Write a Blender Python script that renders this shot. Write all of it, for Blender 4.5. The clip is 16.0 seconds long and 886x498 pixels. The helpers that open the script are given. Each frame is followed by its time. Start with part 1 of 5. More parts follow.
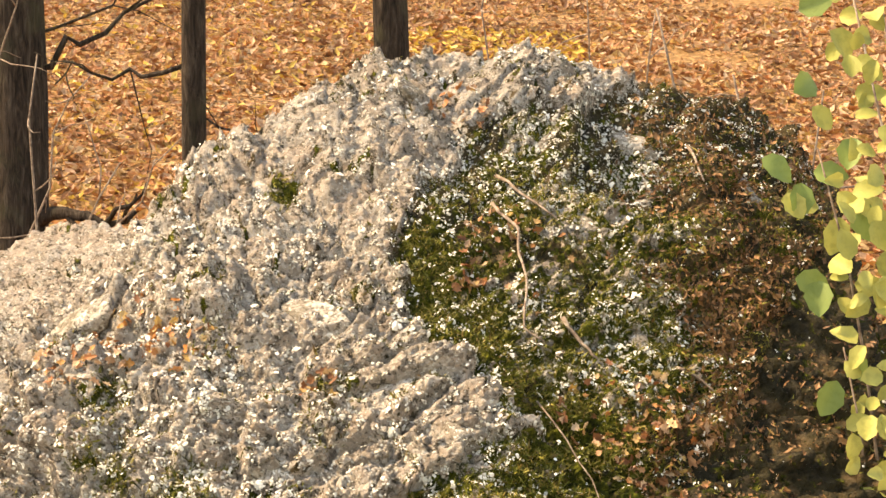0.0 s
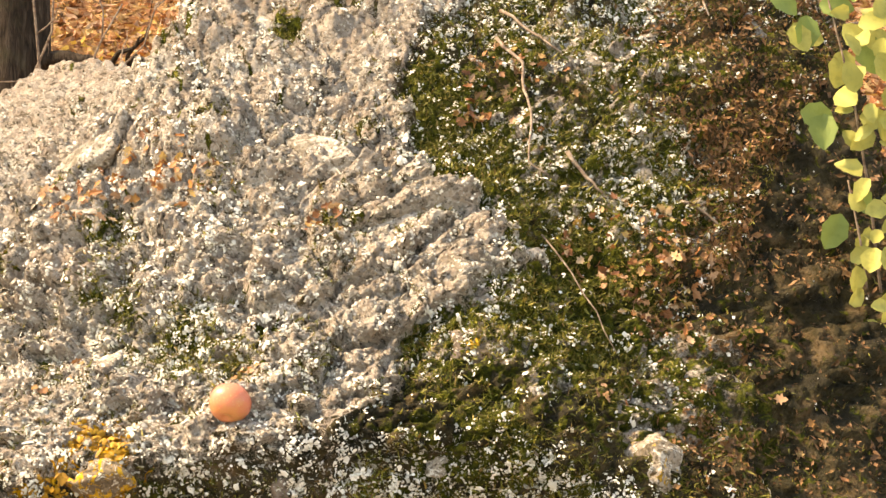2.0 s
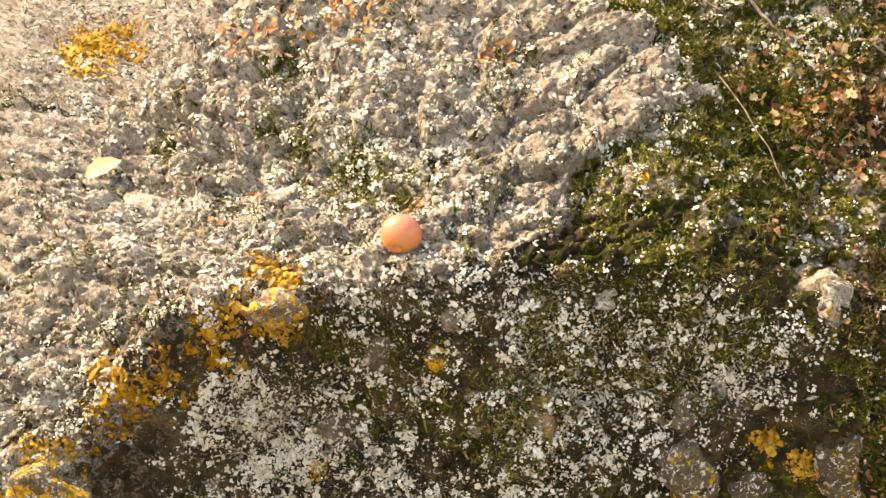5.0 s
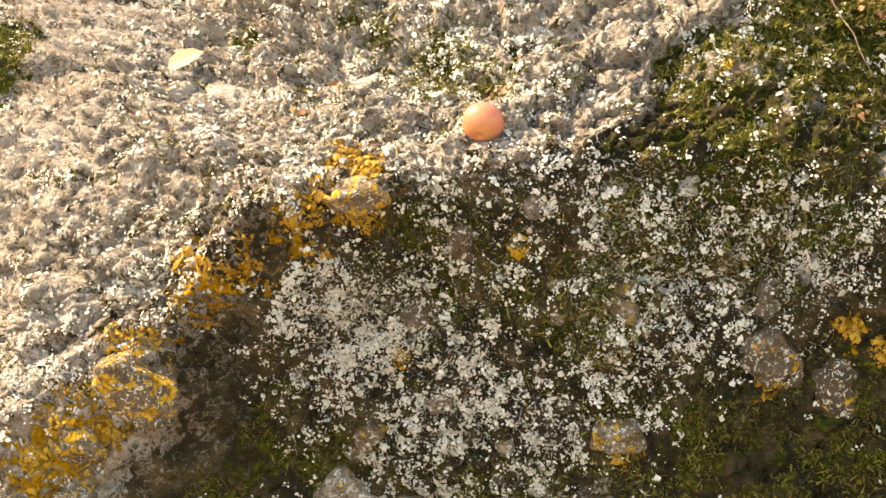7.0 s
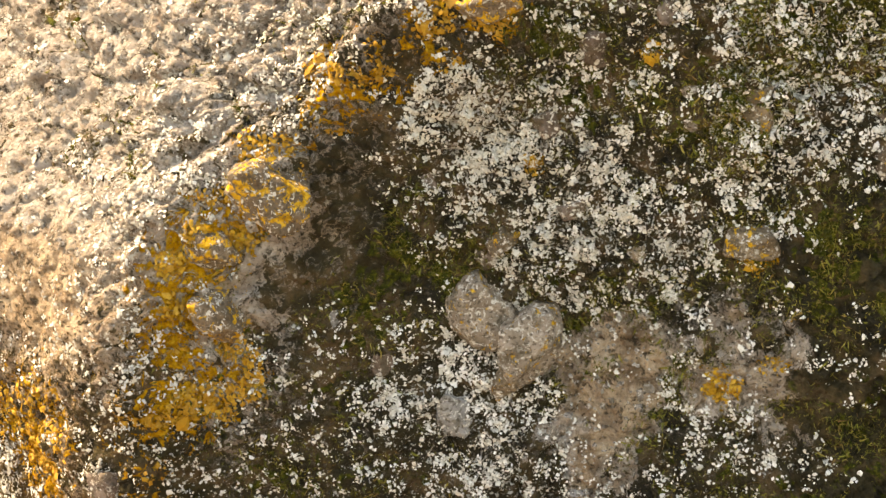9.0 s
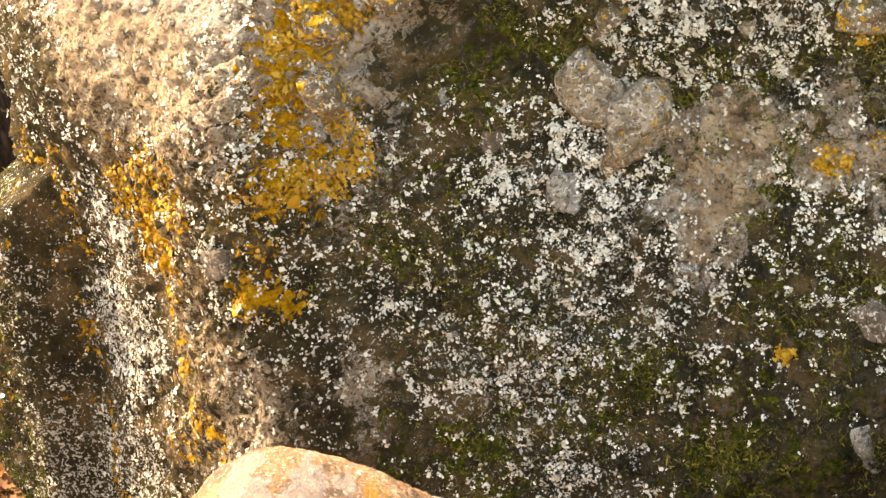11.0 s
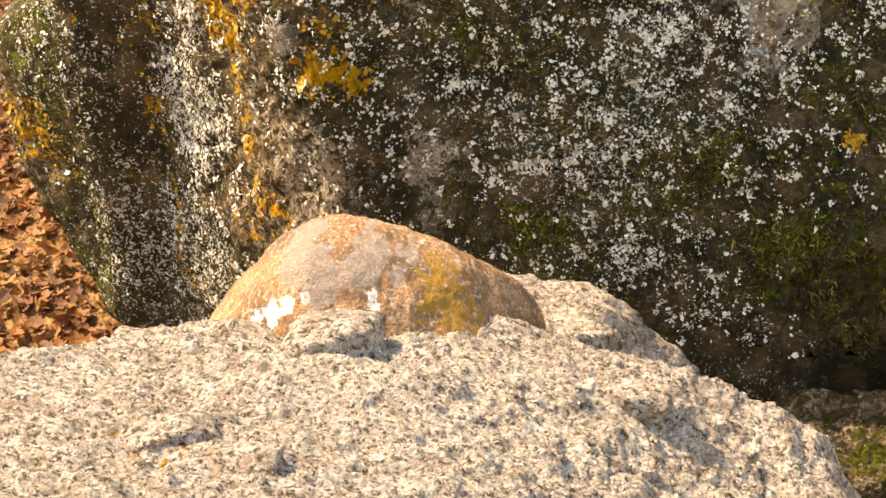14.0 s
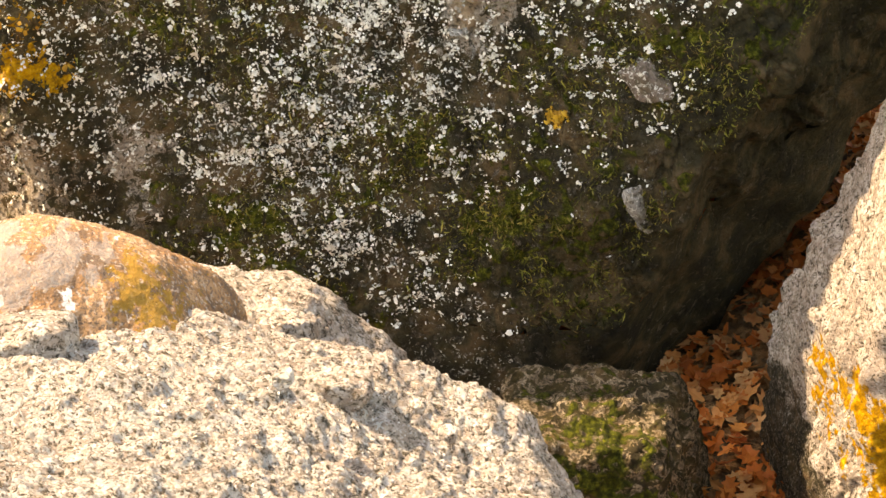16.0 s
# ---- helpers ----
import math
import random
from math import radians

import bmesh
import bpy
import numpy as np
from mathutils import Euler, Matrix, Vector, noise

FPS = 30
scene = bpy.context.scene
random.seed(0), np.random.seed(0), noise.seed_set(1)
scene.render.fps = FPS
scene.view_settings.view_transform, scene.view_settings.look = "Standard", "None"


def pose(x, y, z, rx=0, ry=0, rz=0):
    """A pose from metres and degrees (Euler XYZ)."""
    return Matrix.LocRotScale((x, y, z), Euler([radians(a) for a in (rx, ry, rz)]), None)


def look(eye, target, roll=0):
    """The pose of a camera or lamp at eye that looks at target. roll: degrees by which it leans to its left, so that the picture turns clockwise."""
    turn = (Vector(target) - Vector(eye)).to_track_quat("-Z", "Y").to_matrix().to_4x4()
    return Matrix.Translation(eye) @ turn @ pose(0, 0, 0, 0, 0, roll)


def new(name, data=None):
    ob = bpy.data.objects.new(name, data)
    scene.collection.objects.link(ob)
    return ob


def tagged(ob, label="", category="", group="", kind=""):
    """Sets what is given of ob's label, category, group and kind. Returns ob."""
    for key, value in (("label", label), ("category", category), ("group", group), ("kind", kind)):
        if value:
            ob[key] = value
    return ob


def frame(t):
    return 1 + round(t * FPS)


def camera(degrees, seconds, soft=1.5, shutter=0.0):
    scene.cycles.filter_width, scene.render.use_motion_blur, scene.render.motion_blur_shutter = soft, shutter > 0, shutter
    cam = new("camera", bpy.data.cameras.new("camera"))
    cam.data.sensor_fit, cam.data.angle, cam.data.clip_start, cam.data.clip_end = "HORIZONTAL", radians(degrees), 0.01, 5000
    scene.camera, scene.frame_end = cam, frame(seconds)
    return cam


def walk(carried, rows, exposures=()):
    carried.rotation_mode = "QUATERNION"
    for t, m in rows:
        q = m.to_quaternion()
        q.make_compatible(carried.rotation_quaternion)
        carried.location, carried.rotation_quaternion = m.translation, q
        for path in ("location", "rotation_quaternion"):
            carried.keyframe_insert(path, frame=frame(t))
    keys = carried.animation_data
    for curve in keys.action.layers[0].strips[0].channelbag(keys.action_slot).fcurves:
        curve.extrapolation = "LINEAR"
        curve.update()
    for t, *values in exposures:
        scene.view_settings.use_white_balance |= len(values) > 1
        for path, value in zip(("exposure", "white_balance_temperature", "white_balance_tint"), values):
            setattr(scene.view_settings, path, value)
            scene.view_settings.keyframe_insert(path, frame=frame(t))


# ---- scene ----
# ---- camera ----
cam = camera(20, 16.0, soft=1.5)
PATH = [
    (0.0, 0.000, -0.000, 3.200, 82.498, 0.000, 0.002),
    (0.5, -0.001, -0.004, 3.194, 81.866, -0.039, -0.232),
    (1.0, -0.003, -0.005, 3.185, 81.044, -0.179, -0.319),
    (1.5, -0.006, -0.009, 3.178, 80.047, -0.123, -0.185),
    (2.0, -0.004, -0.008, 3.173, 79.043, 0.215, 0.033),
    (2.5, -0.005, -0.004, 3.162, 78.012, 0.177, 0.122),
    (3.0, -0.007, -0.016, 3.138, 77.260, 0.054, 0.160),
    (3.5, 0.009, -0.026, 3.132, 76.448, 0.150, 0.740),
    (4.0, 0.024, -0.031, 3.130, 76.007, 0.071, 1.617),
    (4.5, 0.034, -0.041, 3.119, 76.214, 0.291, 3.040),
    (4.7, 0.040, -0.042, 3.119, 76.160, 0.548, 3.681),
    (6.8, 0.048, -0.049, 3.083, 74.508, 1.398, 6.204),
    (7.0, 0.050, -0.047, 3.086, 73.954, 1.649, 6.290),
    (7.5, 0.047, -0.036, 3.090, 72.640, 2.070, 6.947),
    (8.0, 0.054, -0.031, 3.103, 71.425, 2.439, 8.009),
    (8.5, 0.051, -0.029, 3.107, 70.405, 2.670, 8.710),
    (9.0, 0.051, -0.029, 3.102, 69.387, 2.587, 9.191),
    (9.5, 0.040, -0.032, 3.099, 68.186, 3.066, 9.356),
    (10.0, 0.048, -0.024, 3.110, 66.668, 3.436, 10.237),
    (10.2, 0.050, -0.020, 3.121, 65.980, 3.548, 10.493),
    (12.3, 0.103, -0.019, 3.100, 63.170, 4.253, 12.990),
    (12.5, 0.100, -0.020, 3.092, 62.989, 4.179, 13.051),
    (13.0, 0.097, -0.020, 3.079, 62.194, 4.073, 13.063),
    (13.5, 0.077, -0.024, 3.066, 61.145, 3.708, 13.235),
    (14.0, 0.068, -0.017, 3.054, 59.957, 3.865, 13.358),
    (14.5, 0.074, -0.015, 3.053, 59.168, 3.915, 13.261),
    (15.0, 0.099, -0.012, 3.052, 58.964, 3.893, 11.985),
    (15.5, 0.120, -0.005, 3.050, 59.139, 3.583, 9.815),
    (16.0, 0.141, 0.004, 3.053, 59.210, 3.178, 7.106),
]
walk(cam, [(t, pose(*p)) for t, *p in PATH], [(t, e, 10700, 17) for t, e in ((0, 1.98), (1, 2.02), (4.5, 2.08), (7, 2.14), (9.5, 2.30), (10.2, 2.5), (12.5, 2.5), (14.5, 1.96), (15.2, 2.02), (16, 2.4))])

# ---- light ----
SUN_TO = Vector((-0.62, 0.15, 0.77)).normalized()
world = bpy.data.worlds.new("sky")
scene.world = world
world.use_nodes = True
wn = world.node_tree.nodes
sky = wn.new("ShaderNodeTexSky")
sky.sky_type = "NISHITA"
sky.sun_disc = False
sky.sun_elevation = math.asin(SUN_TO.z)
sky.sun_rotation = math.atan2(SUN_TO.x, SUN_TO.y)
world.node_tree.links.new(sky.outputs[0], wn["Background"].inputs[0])
wn["Background"].inputs[1].default_value = 0.15
sun_data = bpy.data.lights.new("sun", "SUN")
sun_data.energy, sun_data.angle, sun_data.color = 2.5, radians(0.53), (1.0, 0.93, 0.82)
sun = new("sun", sun_data)
sun.matrix_world = look(SUN_TO * 30, (0, 0, 0))


# ---- noise in arrays ----
def lattice(ix, iy, iz, salt):
    h = ix.astype(np.uint32) * np.uint32(374761393) + iy.astype(np.uint32) * np.uint32(668265263) + iz.astype(np.uint32) * np.uint32(2147483647) + np.uint32(salt * 1274126177 & 0xFFFFFFFF)
    h = (h ^ (h >> np.uint32(13))) * np.uint32(1274126177)
    h = (h ^ (h >> np.uint32(16))) * np.uint32(2246822519)
    return ((h ^ (h >> np.uint32(15))) & np.uint32(0xFFFFFF)).astype(np.float32) / np.float32(0xFFFFFF)


def value_noise(p, scale, salt=0):
    q = p * scale
    i = np.floor(q).astype(np.int64)
    f = (q - i).astype(np.float32)
    f = f * f * (3 - 2 * f)
    out = 0
    for dx in (0, 1):
        wx = f[:, 0] if dx else 1 - f[:, 0]
        for dy in (0, 1):
            wy = f[:, 1] if dy else 1 - f[:, 1]
            for dz in (0, 1):
                wz = f[:, 2] if dz else 1 - f[:, 2]
                out = out + wx * wy * wz * lattice(i[:, 0] + dx, i[:, 1] + dy, i[:, 2] + dz, salt)
    return out * 2 - 1


def fbm(p, scale, octaves=4, salt=0, gain=0.5):
    total, amp = 0, 1.0
    for k in range(octaves):
        total = total + amp * value_noise(p + 7.3 * k, scale * 2 ** k, salt + k)
        amp *= gain
    return total


def cells(p, scale, salt=0):
    """Distances to the nearest and the second nearest scattered seed, in cells, and the nearest seed's own random number."""
    q = p * scale
    i = np.floor(q).astype(np.int64)
    f = (q - i).astype(np.float32)
    best, second = np.full(len(p), 9.0, np.float32), np.full(len(p), 9.0, np.float32)
    own = np.zeros(len(p), np.float32)
    for dx in (-1, 0, 1):
        for dy in (-1, 0, 1):
            for dz in (-1, 0, 1):
                c = i + (dx, dy, dz)
                h = lattice(c[:, 0], c[:, 1], c[:, 2], salt)
                sx, sy, sz = h, (h * 61.7) % 1, (h * 977.3) % 1
                d = (f[:, 0] - dx - 0.15 - 0.7 * sx) ** 2 + (f[:, 1] - dy - 0.15 - 0.7 * sy) ** 2 + (f[:, 2] - dz - 0.15 - 0.7 * sz) ** 2
                near = d < best
                second = np.where(near, best, np.minimum(second, d))
                best = np.where(near, d, best)
                own = np.where(near, (h * 173.9) % 1, own)
    return np.sqrt(best), np.sqrt(second), own


def step(a, b, x):
    t = np.clip((x - a) / (b - a), 0, 1)
    return t * t * (3 - 2 * t)


# ---- rock forms ----
def body(d, centre, planes, power):
    """Radius along the directions d of a convex body with rounded edges: planes are (normal, point)."""
    total = np.zeros(len(d))
    for n, p in planes:
        n = np.array(n) / np.linalg.norm(n)
        h = float(n @ (np.array(p) - centre))
        total += (np.maximum(d @ n, 0) / max(h, 0.02)) ** power
    return total ** (-1.0 / power)


def shell(counts, dense=None):
    """Directions of a cube-shaped grid, one count (or a pair) for each of the faces -y, +z, -x, +x, +y, -z, and its quads.
    dense: for a face, the spans of its two axes (-1 to 1) that take most of the lines."""
    dirs, quads, base = [], [], 0
    axes = [((1, 0, 0), (0, 0, 1), (0, -1, 0)), ((1, 0, 0), (0, 1, 0), (0, 0, 1)), ((0, -1, 0), (0, 0, 1), (-1, 0, 0)),
            ((0, 1, 0), (0, 0, 1), (1, 0, 0)), ((-1, 0, 0), (0, 0, 1), (0, 1, 0)), ((1, 0, 0), (0, -1, 0), (0, 0, -1))]
    for k, ((u, v, w), n) in enumerate(zip(axes, counts)):
        nu, nv = n if isinstance(n, tuple) else (n, n)
        lines = []
        for m, span in zip((nu, nv), (dense or {}).get(k, ((-1, 1), (-1, 1)))):
            lo, hi = span
            spare = (1 + lo) + (1 - hi)
            give = 0.16 * min(1, spare * 2)
            left = give * (1 + lo) / spare if spare else 0
            t = np.interp(np.linspace(0, 1, m + 1), [0, left, left + 1 - give, 1] if spare else [0, 1], [-1, lo, hi, 1] if spare else [-1, 1])
            lines.append(np.tan(t * math.pi / 4))
        x, y = np.meshgrid(*lines)
        d = x[..., None] * np.array(u, float) + y[..., None] * np.array(v, float) + np.array(w, float)
        dirs.append(d.reshape(-1, 3))
        i = (base + np.arange(nu)[None, :] + (nu + 1) * np.arange(nv)[:, None]).ravel()
        quads.append(np.stack([i, i + 1, i + nu + 2, i + nu + 1], 1))
        base += (nu + 1) * (nv + 1)
    d = np.concatenate(dirs)
    return d / np.linalg.norm(d, axis=1)[:, None], np.concatenate(quads)


def mesh_from(name, verts, quads, weld=True, masks=None, smooth=True):
    if weld:
        k = np.round(verts * 20000).astype(np.int64) + 500000
        _, first, back = np.unique((k[:, 0] << 42) + (k[:, 1] << 21) + k[:, 2], return_index=True, return_inverse=True)
        verts, quads = verts[first], back.reshape(-1)[quads]
        masks = {k: m[first] for k, m in (masks or {}).items()}
    me = bpy.data.meshes.new(name)
    me.vertices.add(len(verts))
    me.vertices.foreach_set("co", verts.astype(np.float32).ravel())
    n = quads.shape[1]
    me.loops.add(len(quads) * n)
    me.loops.foreach_set("vertex_index", quads.astype(np.int32).ravel())
    me.polygons.add(len(quads))
    me.polygons.foreach_set("loop_start", np.arange(0, len(quads) * n, n, dtype=np.int32))
    me.polygons.foreach_set("use_smooth", np.full(len(quads), smooth))
    me.update(calc_edges=True)
    for k, m in (masks or {}).items():
        me.attributes.new(k, "FLOAT", "POINT").data.foreach_set("value", m.astype(np.float32))
    me.validate()
    return me


def blob(p, centre, radii, soft=0.35):
    """1 inside an ellipsoid, falling to 0 at its rim."""
    d = np.sqrt((((p - np.array(centre)) / np.array(radii)) ** 2).sum(1))
    return 1 - step(1 - soft, 1 + soft, d)


# ---- materials ----
class Graph:
    """Short words for building a node material."""

    def __init__(self, name, rough=0.9, spec=0.2, placed=False):
        self.m = bpy.data.materials.new(name)
        self.m.use_nodes = True
        self.t = self.m.node_tree
        self.b = self.t.nodes["Principled BSDF"]
        self.b.inputs["Roughness"].default_value = rough
        self.b.inputs["Specular IOR Level"].default_value = spec
        self.co = self.t.nodes.new("ShaderNodeTexCoord").outputs["Object"]
        if placed:
            self.co = self.t.nodes.new("ShaderNodeNewGeometry").outputs["Position"]

    def put(self, socket, v):
        if isinstance(v, bpy.types.NodeSocket):
            self.t.links.new(v, socket)
        elif isinstance(v, tuple):
            socket.default_value = (*v, 1)
        else:
            socket.default_value = v

    def noise(self, scale, detail=4.0, rough=0.55, warp=0.0, co=None):
        n = self.t.nodes.new("ShaderNodeTexNoise")
        self.put(n.inputs["Vector"], co or self.co)
        n.inputs["Scale"].default_value, n.inputs["Detail"].default_value = scale, detail
        n.inputs["Roughness"].default_value, n.inputs["Distortion"].default_value = rough, warp
        return n.outputs["Fac"]

    def grains(self, scale, co=None):
        n = self.t.nodes.new("ShaderNodeTexVoronoi")
        self.put(n.inputs["Vector"], co or self.co)
        n.inputs["Scale"].default_value = scale
        sep = self.t.nodes.new("ShaderNodeSeparateColor")
        self.t.links.new(n.outputs["Color"], sep.inputs[0])
        return n.outputs["Distance"], sep.outputs[0]

    def attr(self, name):
        n = self.t.nodes.new("ShaderNodeAttribute")
        n.attribute_name = name
        return n.outputs["Fac"]

    def op(self, kind, x, y=0.0):
        n = self.t.nodes.new("ShaderNodeMath")
        n.operation = kind
        self.put(n.inputs[0], x)
        self.put(n.inputs[1], y)
        return n.outputs[0]

    def fade(self, x, lo, hi, a=0.0, b=1.0):
        n = self.t.nodes.new("ShaderNodeMapRange")
        n.interpolation_type = "SMOOTHSTEP"
        for k, v in zip(("Value", "From Min", "From Max", "To Min", "To Max"), (x, lo, hi, a, b)):
            self.put(n.inputs[k], v)
        return n.outputs[0]

    def mix(self, fac, a, b):
        n = self.t.nodes.new("ShaderNodeMix")
        n.data_type = "RGBA"
        self.put(n.inputs[0], fac)
        self.put(n.inputs[6], a)
        self.put(n.inputs[7], b)
        return n.outputs[2]

    def island(self):
        return self.t.nodes.new("ShaderNodeNewGeometry").outputs["Random Per Island"]

    def own(self):
        return self.t.nodes.new("ShaderNodeObjectInfo").outputs["Random"]

    def stops(self, x, *rows):
        n = self.t.nodes.new("ShaderNodeValToRGB")
        self.put(n.inputs[0], x)
        e = n.color_ramp.elements
        while len(e) < len(rows):
            e.new(0.5)
        for k, (at, c) in zip(e, rows):
            k.position, k.color = at, (*c, 1)
        return n.outputs[0]

    def done(self, colour, height=None, depth=0.004, strength=1.0, rough=None):
        self.put(self.b.inputs["Base Color"], colour)
        if rough is not None:
            self.put(self.b.inputs["Roughness"], rough)
        if height is not None:
            n = self.t.nodes.new("ShaderNodeBump")
            n.inputs["Distance"].default_value, n.inputs["Strength"].default_value = depth, strength
            self.t.links.new(height, n.inputs["Height"])
            self.t.links.new(n.outputs[0], self.b.inputs["Normal"])
        return self.m


def rock_material(name, tones, crust=(0.68, 0.66, 0.58), k=1.0, depth=0.014, pits=0.85, open_at=0.455):
    """Gritty conglomerate; the masks dark, moss, lichen, gold and tan say what grows where, dark also where shade is
    painted. k: finer grain above 1.
    """
    g = Graph(name, 0.93, 0.15)
    big, mid, fine, grit = g.noise(2.5, 3), g.noise(13 * k, 5, 0.6, 0.4), g.noise(52 * k, 6, 0.7, 0.5), g.noise(210 * k, 4, 0.65)
    dist, grain = g.grains(34 * k)
    dist2, grain2 = g.grains(110 * k)
    dark, moss, lichen, gold, tan = (g.attr(a) for a in ("dark", "moss", "lichen", "gold", "tan"))
    c = g.stops(mid, (0.30, tones[0]), (0.50, tones[1]), (0.68, tones[2]))
    c = g.mix(g.fade(grain, 0.70, 0.80, 0, 0.6), c, tones[3])
    c = g.mix(g.fade(grain2, 0.72, 0.82, 0, 0.7), c, tones[0])
    c = g.mix(g.fade(grain2, 0.22, 0.12, 0, 0.6), c, tones[2])
    c = g.mix(g.fade(big, 0.5, 0.75, 0, 0.45), c, tones[3])
    c = g.mix(g.fade(g.noise(8 * k, 5, 0.65, 0.8), 0.53, 0.62, 0, 0.6), c, tuple(0.8 * v for v in tones[3]))
    c = g.mix(g.fade(tan, 0.1, 0.7, 0, 0.75), c, g.stops(g.noise(20, 5, 0.6, 0.5), (0.38, (0.15, 0.092, 0.042)), (0.5, (0.37, 0.255, 0.145)), (0.62, (0.55, 0.42, 0.265))))
    # pits: their darkness is put into the colour as well as the bump
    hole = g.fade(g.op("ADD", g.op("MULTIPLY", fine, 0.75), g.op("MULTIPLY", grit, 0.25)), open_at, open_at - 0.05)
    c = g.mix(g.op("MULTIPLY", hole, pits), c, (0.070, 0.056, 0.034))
    # thin dark film of algae and soil, together with shade painted through the dark mask
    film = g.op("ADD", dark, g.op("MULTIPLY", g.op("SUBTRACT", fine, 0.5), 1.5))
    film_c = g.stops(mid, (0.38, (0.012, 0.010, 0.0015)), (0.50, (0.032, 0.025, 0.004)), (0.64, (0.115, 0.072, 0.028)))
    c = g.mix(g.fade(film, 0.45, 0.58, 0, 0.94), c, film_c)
    # moss
    green = g.op("ADD", moss, g.op("MULTIPLY", g.op("SUBTRACT", g.noise(26, 5, 0.6, 0.5), 0.5), 1.6))
    moss_c = g.stops(g.noise(85, 5, 0.65), (0.32, (0.014, 0.017, 0.002)), (0.50, (0.050, 0.056, 0.005)), (0.66, (0.15, 0.15, 0.016)))
    moss_f = g.fade(green, 0.50, 0.62)
    c = g.mix(moss_f, c, moss_c)
    # pale crusts and specks, and rarer broad rosettes
    limit = g.op("SUBTRACT", 0.765, g.op("MULTIPLY", lichen, 0.325))
    speck = g.op("ADD", g.op("MULTIPLY", g.noise(82, 2.5, 0.5, 1.4), 0.68), g.op("MULTIPLY", g.noise(190, 2, 0.5), 0.32))
    speck_f = g.fade(speck, limit, g.op("ADD", limit, 0.022), 0, 0.95)
    c = g.mix(speck_f, c, g.mix(g.noise(21, 2), (0.50, 0.49, 0.41), crust))
    # yellow lichen
    yel = g.op("ADD", gold, g.op("MULTIPLY", g.op("SUBTRACT", g.noise(34, 6, 0.68, 0.8), 0.5), 2.3))
    yel_f = g.fade(yel, 0.54, 0.64)
    c = g.mix(yel_f, c, g.stops(g.noise(90, 4, 0.65), (0.3, (0.16, 0.075, 0.008)), (0.5, (0.50, 0.24, 0.007)), (0.7, (0.66, 0.40, 0.03))))
    h = g.op("ADD", g.op("MULTIPLY", fine, 1.2), g.op("MULTIPLY", grit, 0.6))
    h = g.op("SUBTRACT", h, g.op("ADD", g.op("MULTIPLY", dist, 0.35), g.op("MULTIPLY", hole, 0.45)))
    h = g.op("SUBTRACT", h, g.op("MULTIPLY", dist2, 0.30))
    h = g.op("ADD", h, g.op("MULTIPLY", g.op("ADD", speck_f, g.op("ADD", yel_f, moss_f)), 0.32))
    return g.done(c, h, depth)


BEIGE = ((0.235, 0.20, 0.155), (0.40, 0.352, 0.288), (0.53, 0.482, 0.405), (0.365, 0.285, 0.215))
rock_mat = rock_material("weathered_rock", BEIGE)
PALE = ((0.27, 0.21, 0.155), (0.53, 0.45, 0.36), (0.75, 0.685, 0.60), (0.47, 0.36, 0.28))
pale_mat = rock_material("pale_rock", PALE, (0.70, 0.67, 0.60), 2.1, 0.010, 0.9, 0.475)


def cobble_material(name, tones, yellow=0.0):
    g = Graph(name, 0.9, 0.2, True)
    mid, fine = g.noise(28, 5, 0.6, 0.5), g.noise(120, 4)
    c = g.stops(g.op("ADD", g.op("MULTIPLY", mid, 0.75), g.op("MULTIPLY", g.own(), 0.25)), (0.3, tones[0]), (0.55, tones[1]), (0.75, tones[2]))
    c = g.mix(g.fade(fine, 0.38, 0.48, 0.8, 0), c, (0.07, 0.055, 0.036))
    c = g.mix(g.fade(g.noise(95, 4, 0.6, 1.0), 0.56, 0.60, 0, 0.9), c, (0.56, 0.54, 0.46))
    c = g.mix(g.fade(g.noise(22, 4, 0.6), 0.50, 0.62, 0, 0.6), c, (0.075, 0.058, 0.030))
    if yellow:
        c = g.mix(g.fade(g.noise(44, 6, 0.7, 0.6), 0.64 - 0.2 * yellow, 0.69 - 0.2 * yellow), c, g.stops(g.noise(90, 4), (0.3, (0.18, 0.085, 0.01)), (0.5, (0.48, 0.26, 0.015)), (0.7, (0.64, 0.40, 0.05))))
    return g.done(c, g.op("ADD", mid, g.op("MULTIPLY", fine, 0.6)), 0.010)


stone_pale = cobble_material("pale_stone", ((0.17, 0.145, 0.11), (0.29, 0.255, 0.205), (0.42, 0.38, 0.315)))
stone_white = cobble_material("white_stone", ((0.45, 0.42, 0.36), (0.60, 0.57, 0.51), (0.70, 0.68, 0.63)))
stone_gold = cobble_material("stone_with_yellow_lichen", ((0.075, 0.055, 0.032), (0.16, 0.118, 0.072), (0.30, 0.235, 0.155)), 0.38)
stone_rich = cobble_material("stone_under_yellow_lichen", ((0.07, 0.05, 0.03), (0.15, 0.11, 0.07), (0.28, 0.22, 0.15)), 0.62)
stone_dark = cobble_material("dark_stone_with_yellow_lichen", ((0.045, 0.034, 0.022), (0.10, 0.076, 0.05), (0.18, 0.14, 0.10)), 0.33)
stone_half = cobble_material("pale_stone_with_yellow_lichen", ((0.17, 0.138, 0.098), (0.30, 0.25, 0.19), (0.43, 0.38, 0.30)), 0.27)
stone_brown = cobble_material("brown_stone", ((0.10, 0.075, 0.055), (0.17, 0.13, 0.10), (0.27, 0.22, 0.17)))
stone_grey = cobble_material("grey_stone", ((0.13, 0.125, 0.11), (0.22, 0.21, 0.185), (0.33, 0.32, 0.28)))


